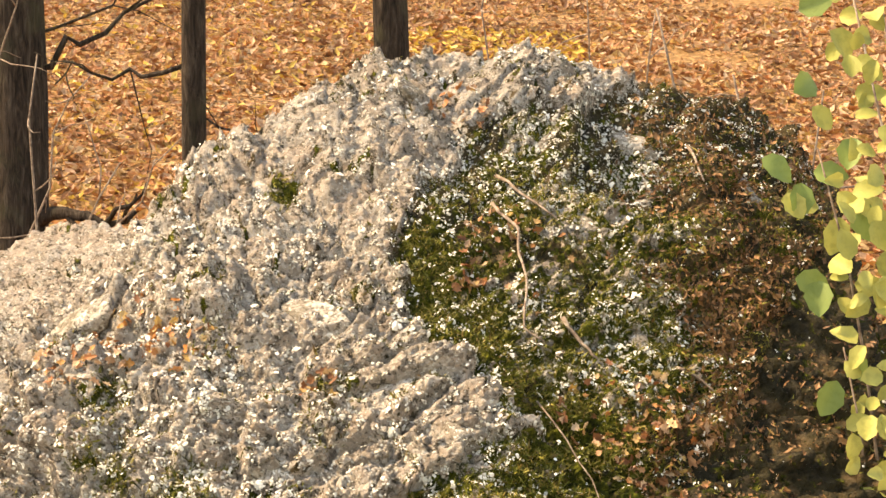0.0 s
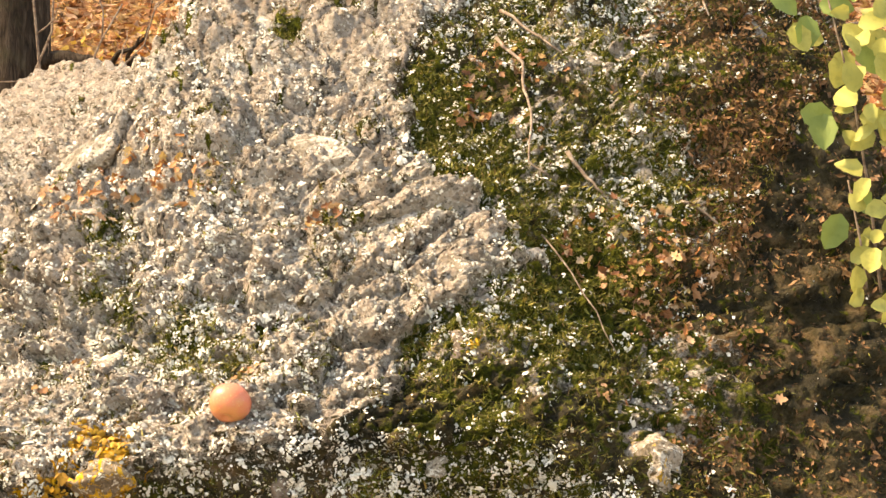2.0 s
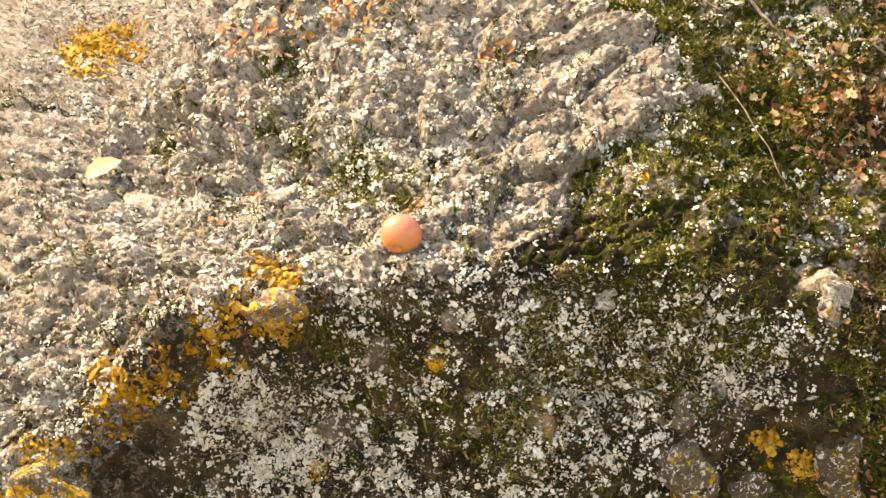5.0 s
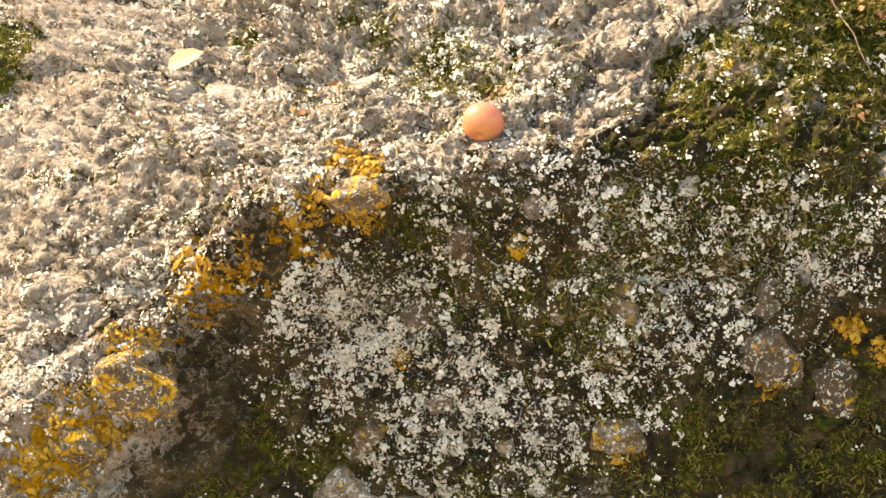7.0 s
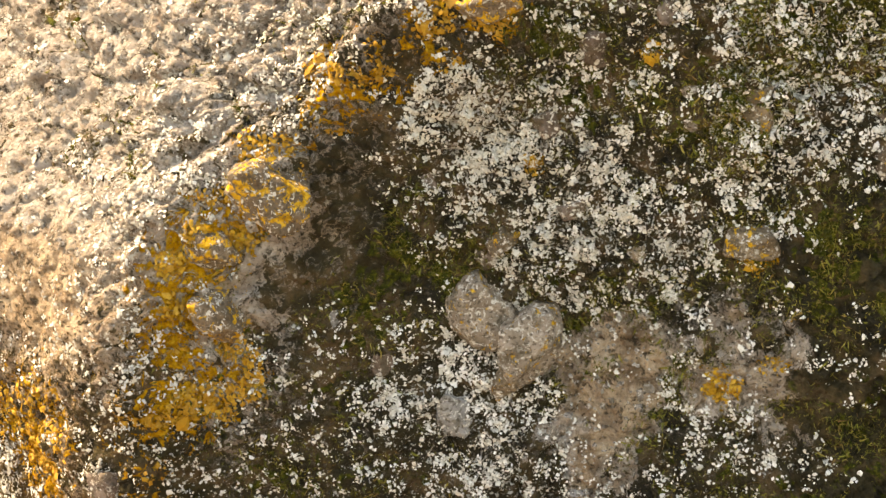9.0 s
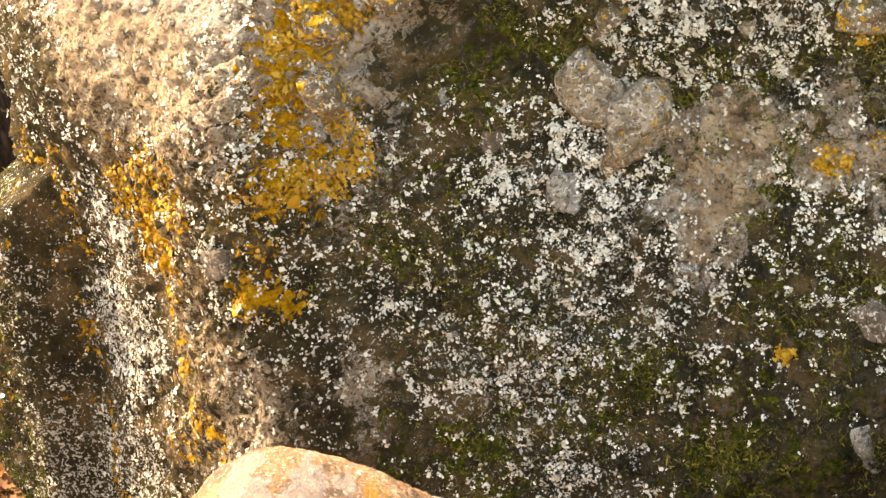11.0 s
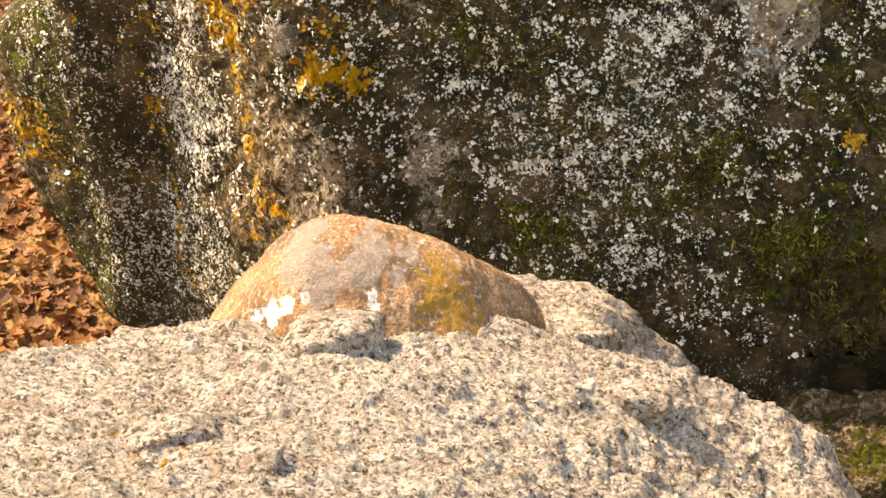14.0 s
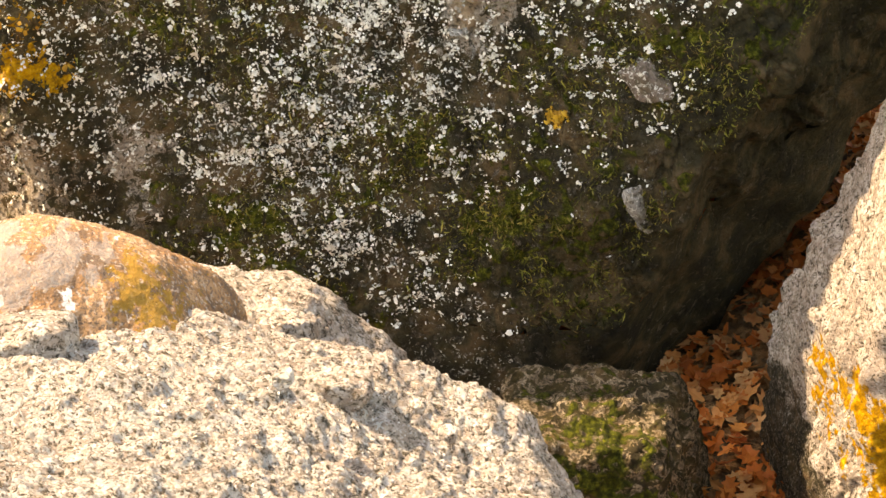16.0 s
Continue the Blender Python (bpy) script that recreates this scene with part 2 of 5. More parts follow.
def dome_material():
    g = Graph("brown_granite", 0.85, 0.25)
    mid, fine, grit = g.noise(11, 6, 0.65, 0.7), g.noise(170, 5, 0.7), g.noise(320, 3)
    c = g.stops(mid, (0.38, (0.16, 0.105, 0.07)), (0.5, (0.36, 0.185, 0.08)), (0.62, (0.52, 0.31, 0.165)))
    c = g.mix(g.fade(fine, 0.50, 0.57, 0, 0.8), c, (0.15, 0.105, 0.075))
    c = g.mix(g.fade(g.noise(130, 3, 0.6), 0.56, 0.61, 0, 0.5), c, (0.64, 0.54, 0.43))
    c = g.mix(g.fade(g.op("ADD", g.attr("gold"), g.op("MULTIPLY", g.op("SUBTRACT", g.noise(60, 5, 0.7), 0.5), 3.0)), 0.50, 0.62, 0, 0.85), c, (0.33, 0.175, 0.02))
    c = g.mix(g.fade(g.op("ADD", g.attr("lichen"), g.op("MULTIPLY", g.op("SUBTRACT", g.noise(60, 5, 0.7), 0.5), 2.4)), 0.52, 0.60, 0, 0.95), c, (0.72, 0.70, 0.66))
    c = g.mix(g.fade(g.op("ADD", g.attr("dark"), g.op("MULTIPLY", g.op("SUBTRACT", mid, 0.5), 1.4)), 0.56, 0.62, 0, 0.6), c, g.mix(fine, (0.17, 0.15, 0.135), (0.42, 0.385, 0.35)))
    return g.done(c, g.op("ADD", g.op("ADD", fine, g.op("MULTIPLY", mid, 1.5)), g.op("MULTIPLY", grit, 0.6)), 0.007)


dome_mat = dome_material()


def leaf_material(name, *tones, through_light=0.0):
    g = Graph(name, 0.6, 0.3)
    c = g.stops(g.island(), *[(k / (len(tones) - 1), t) for k, t in enumerate(tones)])
    c = g.mix(g.fade(g.noise(60, 3), 0.45, 0.7, 0, 0.4), c, tones[0])
    # broad darker patches, dappled shade painted into the tone
    c = g.mix(g.fade(g.noise(1.3, 4, 0.6), 0.42, 0.68, 0, 0.65), c, tones[0])
    m = g.done(c, g.noise(220, 2), 0.001)
    if through_light:
        tr = g.t.nodes.new("ShaderNodeBsdfTranslucent")
        sh = g.t.nodes.new("ShaderNodeMixShader")
        sh.inputs[0].default_value = through_light
        g.t.links.new(c, tr.inputs[0])
        g.t.links.new(g.b.outputs[0], sh.inputs[1])
        g.t.links.new(tr.outputs[0], sh.inputs[2])
        g.t.links.new(sh.outputs[0], g.t.nodes["Material Output"].inputs[0])
    return m


litter_mat = leaf_material("fallen_leaves", (0.13, 0.052, 0.022), (0.31, 0.115, 0.038), (0.46, 0.215, 0.09), (0.60, 0.39, 0.23), (0.37, 0.13, 0.036), (0.52, 0.33, 0.10), (0.57, 0.41, 0.25), (0.21, 0.095, 0.05), through_light=0.2)
rust_mat = leaf_material("rusty_leaves", (0.42, 0.095, 0.015), (0.68, 0.18, 0.028), (0.74, 0.27, 0.06), (0.78, 0.44, 0.18), through_light=0.15)
shrub_mat = leaf_material("shrub_leaves", (0.17, 0.20, 0.05), (0.29, 0.32, 0.09), (0.43, 0.41, 0.11), (0.52, 0.38, 0.07), (0.52, 0.44, 0.19), through_light=0.22)
green_mat = leaf_material("green_shrub_leaves", (0.13, 0.19, 0.045), (0.20, 0.27, 0.075), (0.27, 0.33, 0.10), through_light=0.22)
# darker copy of the fallen leaves, semi-shade put into the colour
shaded_litter_mat = leaf_material("shaded_fallen_leaves", (0.07, 0.026, 0.010), (0.20, 0.065, 0.019), (0.32, 0.12, 0.032), (0.42, 0.21, 0.075), (0.13, 0.05, 0.018), through_light=0.15)
yellow_mat = leaf_material("yellow_leaves", (0.40, 0.24, 0.05), (0.58, 0.38, 0.07), (0.62, 0.46, 0.14), through_light=0.2)
dry_mat = leaf_material("dry_leaf", (0.40, 0.31, 0.17), (0.52, 0.42, 0.25))
moss_mat = leaf_material("moss_blades", (0.045, 0.045, 0.005), (0.115, 0.118, 0.012), (0.195, 0.185, 0.022), (0.27, 0.215, 0.04), (0.17, 0.092, 0.028))
crumb_mat = leaf_material("old_leaf_litter", (0.09, 0.045, 0.018), (0.20, 0.095, 0.035), (0.34, 0.17, 0.07), (0.14, 0.075, 0.02))
flake_mat = leaf_material("lichen_flakes", (0.46, 0.44, 0.35), (0.60, 0.58, 0.49), (0.71, 0.69, 0.60), (0.80, 0.78, 0.70))
gold_mat = leaf_material("yellow_lichen", (0.30, 0.15, 0.015), (0.48, 0.26, 0.02), (0.58, 0.36, 0.04))


def soil_material():
    g = Graph("leaf_soil", 0.95, 0.1)
    d, k = g.grains(16)
    c = g.stops(k, (0.0, (0.16, 0.08, 0.035)), (0.4, (0.38, 0.19, 0.075)), (0.7, (0.52, 0.32, 0.15)), (1.0, (0.26, 0.12, 0.05)))
    c = g.mix(g.fade(g.noise(30, 4), 0.42, 0.58), c, (0.10, 0.06, 0.03))
    c = g.mix(g.fade(g.noise(0.7, 3), 0.45, 0.65, 0, 0.5), c, (0.32, 0.18, 0.07))
    return g.done(c, g.op("ADD", k, g.noise(60, 3)), 0.03)


soil_mat = soil_material()


def bark_material():
    g = Graph("bark", 0.95, 0.1)
    mp = g.t.nodes.new("ShaderNodeMapping")
    mp.inputs["Scale"].default_value = (1, 1, 0.16)
    g.t.links.new(g.co, mp.inputs[0])
    ridges = g.noise(46, 5, 0.65, 0.8, mp.outputs[0])
    c = g.stops(ridges, (0.34, (0.014, 0.011, 0.008)), (0.52, (0.042, 0.031, 0.023)), (0.68, (0.085, 0.068, 0.05)))
    c = g.mix(g.fade(g.noise(4, 4), 0.52, 0.68, 0, 0.5), c, (0.055, 0.055, 0.03))
    return g.done(c, ridges, 0.03)


bark_mat = bark_material()
g = Graph("twig_bark", 0.85, 0.2)
twig_mat = g.done(g.stops(g.noise(60, 4), (0.3, (0.09, 0.06, 0.045)), (0.55, (0.24, 0.18, 0.13)), (0.7, (0.38, 0.31, 0.24))), g.noise(150, 3), 0.002)
g = Graph("apple_skin", 0.38, 0.45)
sep = g.t.nodes.new("ShaderNodeSeparateXYZ")
g.t.links.new(g.co, sep.inputs[0])
blush = g.op("ADD", g.op("MULTIPLY", g.op("ADD", sep.outputs[2], 0.026), 13.0), g.op("MULTIPLY", g.op("SUBTRACT", g.noise(45, 4), 0.5), 0.9))
skin = g.stops(g.fade(blush, -0.45, 0.35), (0.0, (0.46, 0.28, 0.06)), (0.4, (0.60, 0.24, 0.085)), (1.0, (0.62, 0.17, 0.095)))
apple_mat = g.done(g.mix(g.fade(g.noise(300, 2), 0.62, 0.7, 0, 0.5), skin, (0.62, 0.42, 0.2)), g.noise(400, 2), 0.0004)


# ---- building words ----
def part(name, data, material, parent, label=""):
    """Links a mesh as one object under a thing or a part."""
    if isinstance(data, bmesh.types.BMesh):
        me = bpy.data.meshes.new(name)
        data.to_mesh(me)
        data.free()
        data = me
    if not data.materials:
        data.materials.append(material)
    ob = new(name, data)
    ob.parent = parent
    return tagged(ob, label)


def thing(name, data, material, label, category, group="", kind=""):
    ob = part(name, data, material, None)
    return tagged(ob, label, category, group, kind)


def frames_from(normals, spin):
    """Turned frames whose z axis is the normal."""
    a = np.where(np.abs(normals[:, 2:3]) > 0.9, np.array([[1.0, 0, 0]]), np.array([[0, 0, 1.0]]))
    u = np.cross(a, normals)
    u /= np.linalg.norm(u, axis=1)[:, None]
    v = np.cross(normals, u)
    c, s = np.cos(spin)[:, None], np.sin(spin)[:, None]
    return u * c + v * s, v * c - u * s


def scatter(name, template, faces, points, normals, sizes, rng, jitter=0.25, lift=0.0, stretch=None):
    """One mesh of many copies of a small template, each on its point, along its normal."""
    n, k = len(points), len(template)
    nn = normals + rng.normal(0, jitter, normals.shape)
    nn /= np.linalg.norm(nn, axis=1)[:, None]
    u, v = frames_from(nn, rng.uniform(0, 2 * math.pi, n))
    sz = np.stack([sizes * rng.uniform(0.7, 1.3, n), sizes * rng.uniform(0.7, 1.3, n), sizes * rng.uniform(0.6, 1.4, n)], 1)
    if stretch is not None:
        sz = sz * np.array(stretch)
    t = template[None, :, :] * (1 + rng.uniform(-0.18, 0.18, (n, k, 1)))
    p = points[:, None, :] + u[:, None, :] * (t[:, :, 0:1] * sz[:, None, 0:1]) + v[:, None, :] * (t[:, :, 1:2] * sz[:, None, 1:2]) + nn[:, None, :] * (t[:, :, 2:3] * sz[:, None, 2:3] + lift)
    f = (np.array(faces)[None, :, :] + (np.arange(n) * k)[:, None, None]).reshape(-1, len(faces[0]))
    return mesh_from(name, p.reshape(-1, 3), f, False, None, False)


def fan(n, wobble, cup, rng):
    """A small ragged disc with a raised or sunken middle."""
    a = np.arange(n) * 2 * math.pi / n
    r = 1 + wobble * rng.uniform(-1, 1, n)
    rim = np.stack([r * np.cos(a), r * np.sin(a), np.zeros(n)], 1)
    return np.concatenate([[[0, 0, cup]], rim]), [(0, 1 + i, 1 + (i + 1) % n) for i in range(n)]


# lobed leaf: midrib and points on both sides, folded along the rib
LOBES = [(0.0, -1.0), (0.20, -0.62), (0.62, -0.55), (0.42, -0.15), (0.80, 0.18), (0.36, 0.32), (0.30, 0.72), (0.0, 1.0)]


def lobed_leaf(fold=0.25, curl=0.2):
    rib = [(0, y, curl * y * y) for y in (-1.0, -0.5, 0.0, 0.5, 1.0)]
    right = [(x, y, fold * x + curl * y * y) for x, y in LOBES[1:-1]]
    left = [(-x, y, z) for x, y, z in right]
    v = np.array(rib + right + left, float)
    f = []
    for o in (5, 11):
        t = [(0, o, 1), (o, o + 1, 1), (o + 1, o + 2, 1), (1, o + 2, 2), (o + 2, o + 3, 2), (o + 3, o + 4, 2), (2, o + 4, 3), (o + 4, o + 5, 3), (3, o + 5, 4)]
        f += t if o == 5 else [(a, c, b) for a, b, c in t]
    return v, f


SIMPLE = (np.array([(0, -1, 0.12), (0.55, -0.1, 0.15), (0, 0.1, -0.08), (0, 1, 0.2), (-0.5, 0.15, 0.22)], float), [(0, 1, 2), (1, 3, 2), (0, 2, 4), (4, 2, 3)])


def oval_leaf(bm, m, length, width, fold=0.2, curl=0.15, n=6):
    """A toothed oval blade with a folded midrib, added to bm."""
    rows = []
    for i in range(n + 1):
        t = i / n
        w = width * math.sin(math.pi * min(1, t * 0.94 + 0.05)) ** 0.7 * (1.0 if i % 2 else 0.88) if 0 < i < n else 0.002
        y, z = t * length, -curl * length * t * t
        rows.append([bm.verts.new(m @ Vector((s * w, y, z + fold * abs(s) * w))) for s in (-1, -0.55, 0, 0.55, 1)])
    for a, b in zip(rows, rows[1:]):
        for i in range(4):
            bm.faces.new((a[i], a[i + 1], b[i + 1], b[i])).smooth = True


def tube(bm, points, radii, sides=6):
    """A round, tapering rod through the points."""
    pts = [Vector(p) for p in points]
    rings = []
    q = (pts[1] - pts[0]).to_track_quat("Z", "Y")
    for i, p in enumerate(pts):
        d = (pts[min(i + 1, len(pts) - 1)] - pts[max(i - 1, 0)]).normalized()
        q = (q @ Vector((0, 0, 1))).rotation_difference(d) @ q
        rings.append([bm.verts.new(p + q @ Vector((radii[i] * math.cos(a), radii[i] * math.sin(a), 0))) for a in (2 * math.pi * k / sides for k in range(sides))])
    for a, b in zip(rings, rings[1:]):
        for k in range(sides):
            bm.faces.new((a[k], a[(k + 1) % sides], b[(k + 1) % sides], b[k])).smooth = True
    bm.faces.new(rings[0][::-1])
    bm.faces.new(rings[-1])


def wander(a, b, n, sway, rng):
    a, b = np.array(a, float), np.array(b, float)
    t = np.linspace(0, 1, n)[:, None]
    off = np.cumsum(rng.normal(0, 1, (n, 3)), 0)
    off -= t * off[-1] + (1 - t) * off[0]
    return a + (b - a) * t + off * sway


# ---- boulder ----
B_CENTRE = np.array((-0.35, 5.3, 1.3))
LOWER = [((0.03, -1, -0.03), (-0.5, 4.22, 1.9)), ((0.20, -0.98, -0.02), (0.0, 4.25, 1.4)), ((-0.67, -0.74, 0.02), (-1.20, 4.06, 1.0)),
         ((-0.60, -0.55, 0.72), (-0.84, 4.26, 1.95)), ((-0.10, -0.26, 0.96), (-0.5, 4.30, 2.02)), ((0.95, -0.22, 0.02), (0.84, 4.9, 1.9)),
         ((0.75, -0.45, 0.50), (0.66, 4.7, 2.0)), ((0.72, -0.58, -0.38), (0.03, 4.26, 0.70)), ((0.35, 0.80, -0.855), (-0.08, 4.58, 0.0)),
         ((-0.75, -0.1, -0.40), (-2.12, 4.7, 0.10)), ((-0.85, 0.5, 0.10), (-2.02, 4.85, 0.85)), ((0, 1, 0.1), (0, 6.8, 1)),
         ((0, 0, -1), (0, 5, -0.6)), ((0.42, -0.46, 0.78), (0.38, 4.42, 1.95)), ((0.25, 0.50, 0.83), (0.50, 5.4, 2.48))]
LOBE = [((-0.55, 0.0, 0.80), (-2.05, 4.75, 0.86)), ((-0.97, 0.1, -0.05), (-2.34, 4.8, 0.6)), ((-0.70, 0, -0.55), (-2.29, 4.8, 0.27)),
        ((-0.5, -0.86, 0), (-1.9, 4.56, 0.6)), ((0, 1, 0), (0, 5.6, 1)), ((1, 0, 0), (0, 5, 1)), ((0, 0, -1), (0, 5, -0.3)), ((0.30, -0.95, 0), (-2.0, 4.62, 1))]
BUTTRESS = [((0.45, -0.89, 0), (-1.08, 4.28, 1.0)), ((-0.67, -0.74, 0.02), (-1.20, 4.06, 1.0)), ((-0.60, -0.55, 0.72), (-0.88, 4.26, 1.90)), ((0, 0, -1), (0, 5, -0.6)),
            ((0, 1, 0), (0, 6, 1)), ((-0.85, 0.5, 0.10), (-2.02, 4.85, 0.85)), ((1, 0, 0), (0, 5, 1)), ((0, 0, 1), (0, 5, 2.0))]
UPPER = [((-0.10, -0.55, 0.83), (0, 4.88, 2.37)), ((-0.60, 0.75, 0.10), (-0.53, 5.40, 2.63)), ((0.32, -0.51, 0.80), (0.38, 4.47, 2.0)),
         ((0.1, 0.9, 0.42), (0.2, 5.81, 2.86)), ((0.9, -0.1, 0.35), (0.84, 5.3, 2.5)), ((-0.9, -0.1, 0.2), (-1.0, 4.9, 2.2)),
         ((0, -1, 0.05), (0.0, 4.33, 2.1)), ((-0.45, -0.89, 0.1), (-0.45, 4.56, 2.2)), ((0, 0, -1), (0, 5, 1.15))]


def share(d, centre, planes, power, pick):
    """How far the picked planes shape the body along d, 0 to 1."""
    w = []
    for n, p in planes:
        n = np.array(n) / np.linalg.norm(n)
        w.append((np.maximum(d @ n, 0) / max(float(n @ (np.array(p) - centre)), 0.02)) ** power)
    w = np.array(w)
    return w[list(pick)].sum(0) / w.sum(0)


def blobs(p, rows, soft=0.5):
    """Strongest of several balls, rows of x, y, z, radius and strength."""
    out = np.zeros(len(p))
    for x, y, z, r, s in rows:
        out = np.maximum(out, s * blob(p, (x, y, z), (r, 2.5 * r, r), soft))
    return out


GOLD_BAND = [(-1.03, 4.25, 1.64, 0.10, 0.55), (-0.9, 4.28, 1.74, 0.06, 0.5), (-0.81, 4.33, 1.83, 0.05, 0.45), (-1.14, 4.21, 1.50, 0.10, 0.75), (-1.2, 4.22, 1.42, 0.10, 0.75),
             (-1.20, 4.2, 1.31, 0.12, 0.72), (-1.23, 4.2, 1.16, 0.13, 0.66), (-1.30, 4.2, 1.04, 0.10, 0.42), (-1.55, 4.35, 1.10, 0.10, 0.32), (-1.13, 4.2, 1.22, 0.10, 0.60),
             (-1.31, 4.14, 0.93, 0.06, 0.85), (-1.25, 4.14, 0.91, 0.05, 0.7), (-1.64, 4.44, 0.95, 0.10, 0.5), (-2.22, 4.75, 0.45, 0.13, 0.5)]
GOLD_SPOTS = [(-1.15, 5.4, 2.2, 0.1, 0.75), (-0.59, 4.22, 1.985, 0.05, 0.66), (0.26, 4.3, 1.68, 0.04, 0.6), (0.33, 4.3, 1.645, 0.04, 0.6), (-0.11, 4.31, 1.22, 0.06, 0.4), (-0.552, 4.3, 1.624, 0.025, 0.7), (-0.328, 4.25, 1.854, 0.03, 0.68),
              (-0.63, 4.38, 1.94, 0.07, 0.55), (-0.21, 4.33, 1.17, 0.06, 0.5), (-0.57, 4.42, 1.58, 0.03, 0.6), (-0.35, 4.46, 1.79, 0.035, 0.6), (-0.14, 4.36, 1.43, 0.045, 0.55),
              (0.25, 4.31, 1.66, 0.05, 0.5), (0.24, 4.31, 1.56, 0.04, 0.5), (-0.3, 4.31, 0.77, 0.03, 0.6), (0.12, 4.33, 1.57, 0.04, 0.5), (-0.03, 4.6, 2.1, 0.04, 0.5), (0.05, 4.5, 2.12, 0.04, 0.45), (-0.62, 4.34, 1.94, 0.09, 0.74), (-0.81, 4.34, 1.82, 0.09, 0.74), (-0.72, 4.34, 1.89, 0.09, 0.74), (-0.89, 4.34, 1.77, 0.09, 0.74), (-0.06, 4.33, 1.28, 0.05, 0.35)]
RICH = [(-1.0, 4.25, 0.95, 0.25, 0.10), (-0.85, 4.32, 0.66, 0.26, 0.30), (-0.74, 4.35, 0.86, 0.22, 0.14), (-0.71, 4.36, 1.55, 0.30, 0.07), (-0.35, 4.44, 1.51, 0.26, 0.12), (-0.55, 4.44, 1.81, 0.22, 0.34),
        (-1.76, 4.51, 0.62, 0.13, 0.45), (-1.74, 4.5, 0.9, 0.10, 0.3), (-1.9, 4.58, 0.25, 0.22, 0.38), (-2.06, 4.64, 0.69, 0.2, 0.2), (-0.3, 4.42, 1.9, 0.13, 0.30), (-1.3, 4.2, 1.55, 0.15, 0.2)]
BARE_OF_LICHEN = [(0.0, 4.3, 1.75, 0.28, 0.26), (-0.85, 4.25, 1.45, 0.18, 0.15), (-0.93, 4.25, 1.50, 0.12, 0.34), (-0.80, 4.22, 1.83, 0.09, 0.25), (-0.6, 4.2, 1.93, 0.07, 0.25), (-1.08, 4.2, 0.62, 0.14, 0.2), (-0.08, 4.3, 1.25, 0.13, 0.2),
                  (0.38, 4.3, 1.7, 0.28, 0.3), (-1.06, 4.26, 0.98, 0.20, 0.10), (-0.51, 4.39, 0.50, 0.22, 0.14), (-0.33, 4.37, 0.93, 0.16, 0.12), (-1.1, 4.23, 1.12, 0.12, 0.12), (-0.03, 4.35, 1.5, 0.22, 0.10),
                  (-0.03, 4.29, 1.12, 0.24, 0.06), (-0.6, 4.3, 0.25, 0.3, 0.15), (-0.2, 4.25, 0.35, 0.25, 0.35), (0.0, 4.28, 0.6, 0.25, 0.3)]
RECESS = [(-0.90, 4.22, 1.60, 0.07, 0.9), (-0.93, 4.22, 1.49, 0.07, 0.9), (-1.01, 4.2, 1.40, 0.06, 0.8), (-0.85, 4.22, 1.72, 0.05, 0.8), (-0.78, 4.22, 1.86, 0.05, 0.7), (-0.66, 4.22, 1.91, 0.05, 0.6), (-1.05, 4.2, 1.28, 0.05, 0.5)]
TAN = [(-0.43, 4.43, 1.10, 0.14, 1.0), (-0.52, 4.43, 1.16, 0.09, 1.0), (-1.3, 4.2, 0.6, 0.2, 0.35), (-1.35, 4.2, 0.25, 0.25, 0.35), (-0.36, 4.4, 1.0, 0.09, 0.8), (-0.12, 4.33, 1.22, 0.13, 0.45), (-1.15, 4.2, 1.4, 0.12, 0.45)]
GREEN = [(-0.03, 5.06, 2.49, 0.17, 0.85), (0.02, 4.81, 2.37, 0.20, 0.85), (0.25, 4.65, 2.19, 0.22, 0.8), (0.08, 4.4, 2.0, 0.16, 0.75), (0.16, 5.2, 2.6, 0.12, 0.7), (0.35, 5.1, 2.45, 0.16, 0.6), (0.22, 4.34, 1.87, 0.16, 0.6),
         (-0.06, 4.38, 1.88, 0.14, 0.6), (0.14, 5.3, 2.62, 0.18, 0.6), (0.4, 5.45, 2.66, 0.12, 0.5), (-1.06, 4.26, 0.98, 0.14, 0.45), (0.0, 4.35, 1.6, 0.14, 0.4)]
TUFTS = [(-1.42, 4.85, 2.08, 0.09, 0.8), (-0.34, 5.33, 2.62, 0.05, 0.7), (-0.67, 4.8, 2.28, 0.06, 0.6), (-0.49, 4.55, 2.11, 0.07, 0.7), (-0.68, 4.67, 2.18, 0.04, 0.65), (-0.61, 4.63, 2.16, 0.05, 0.6),
         (-0.4, 4.5, 2.08, 0.06, 0.55), (-1.15, 4.9, 2.0, 0.08, 0.6), (-0.25, 4.52, 2.10, 0.05, 0.6), (-0.9, 4.75, 2.13, 0.04, 0.6), (-0.2, 4.75, 2.3, 0.05, 0.5), (-0.45, 5.0, 2.4, 0.05, 0.5), (-0.75, 4.55, 2.05, 0.05, 0.45)]
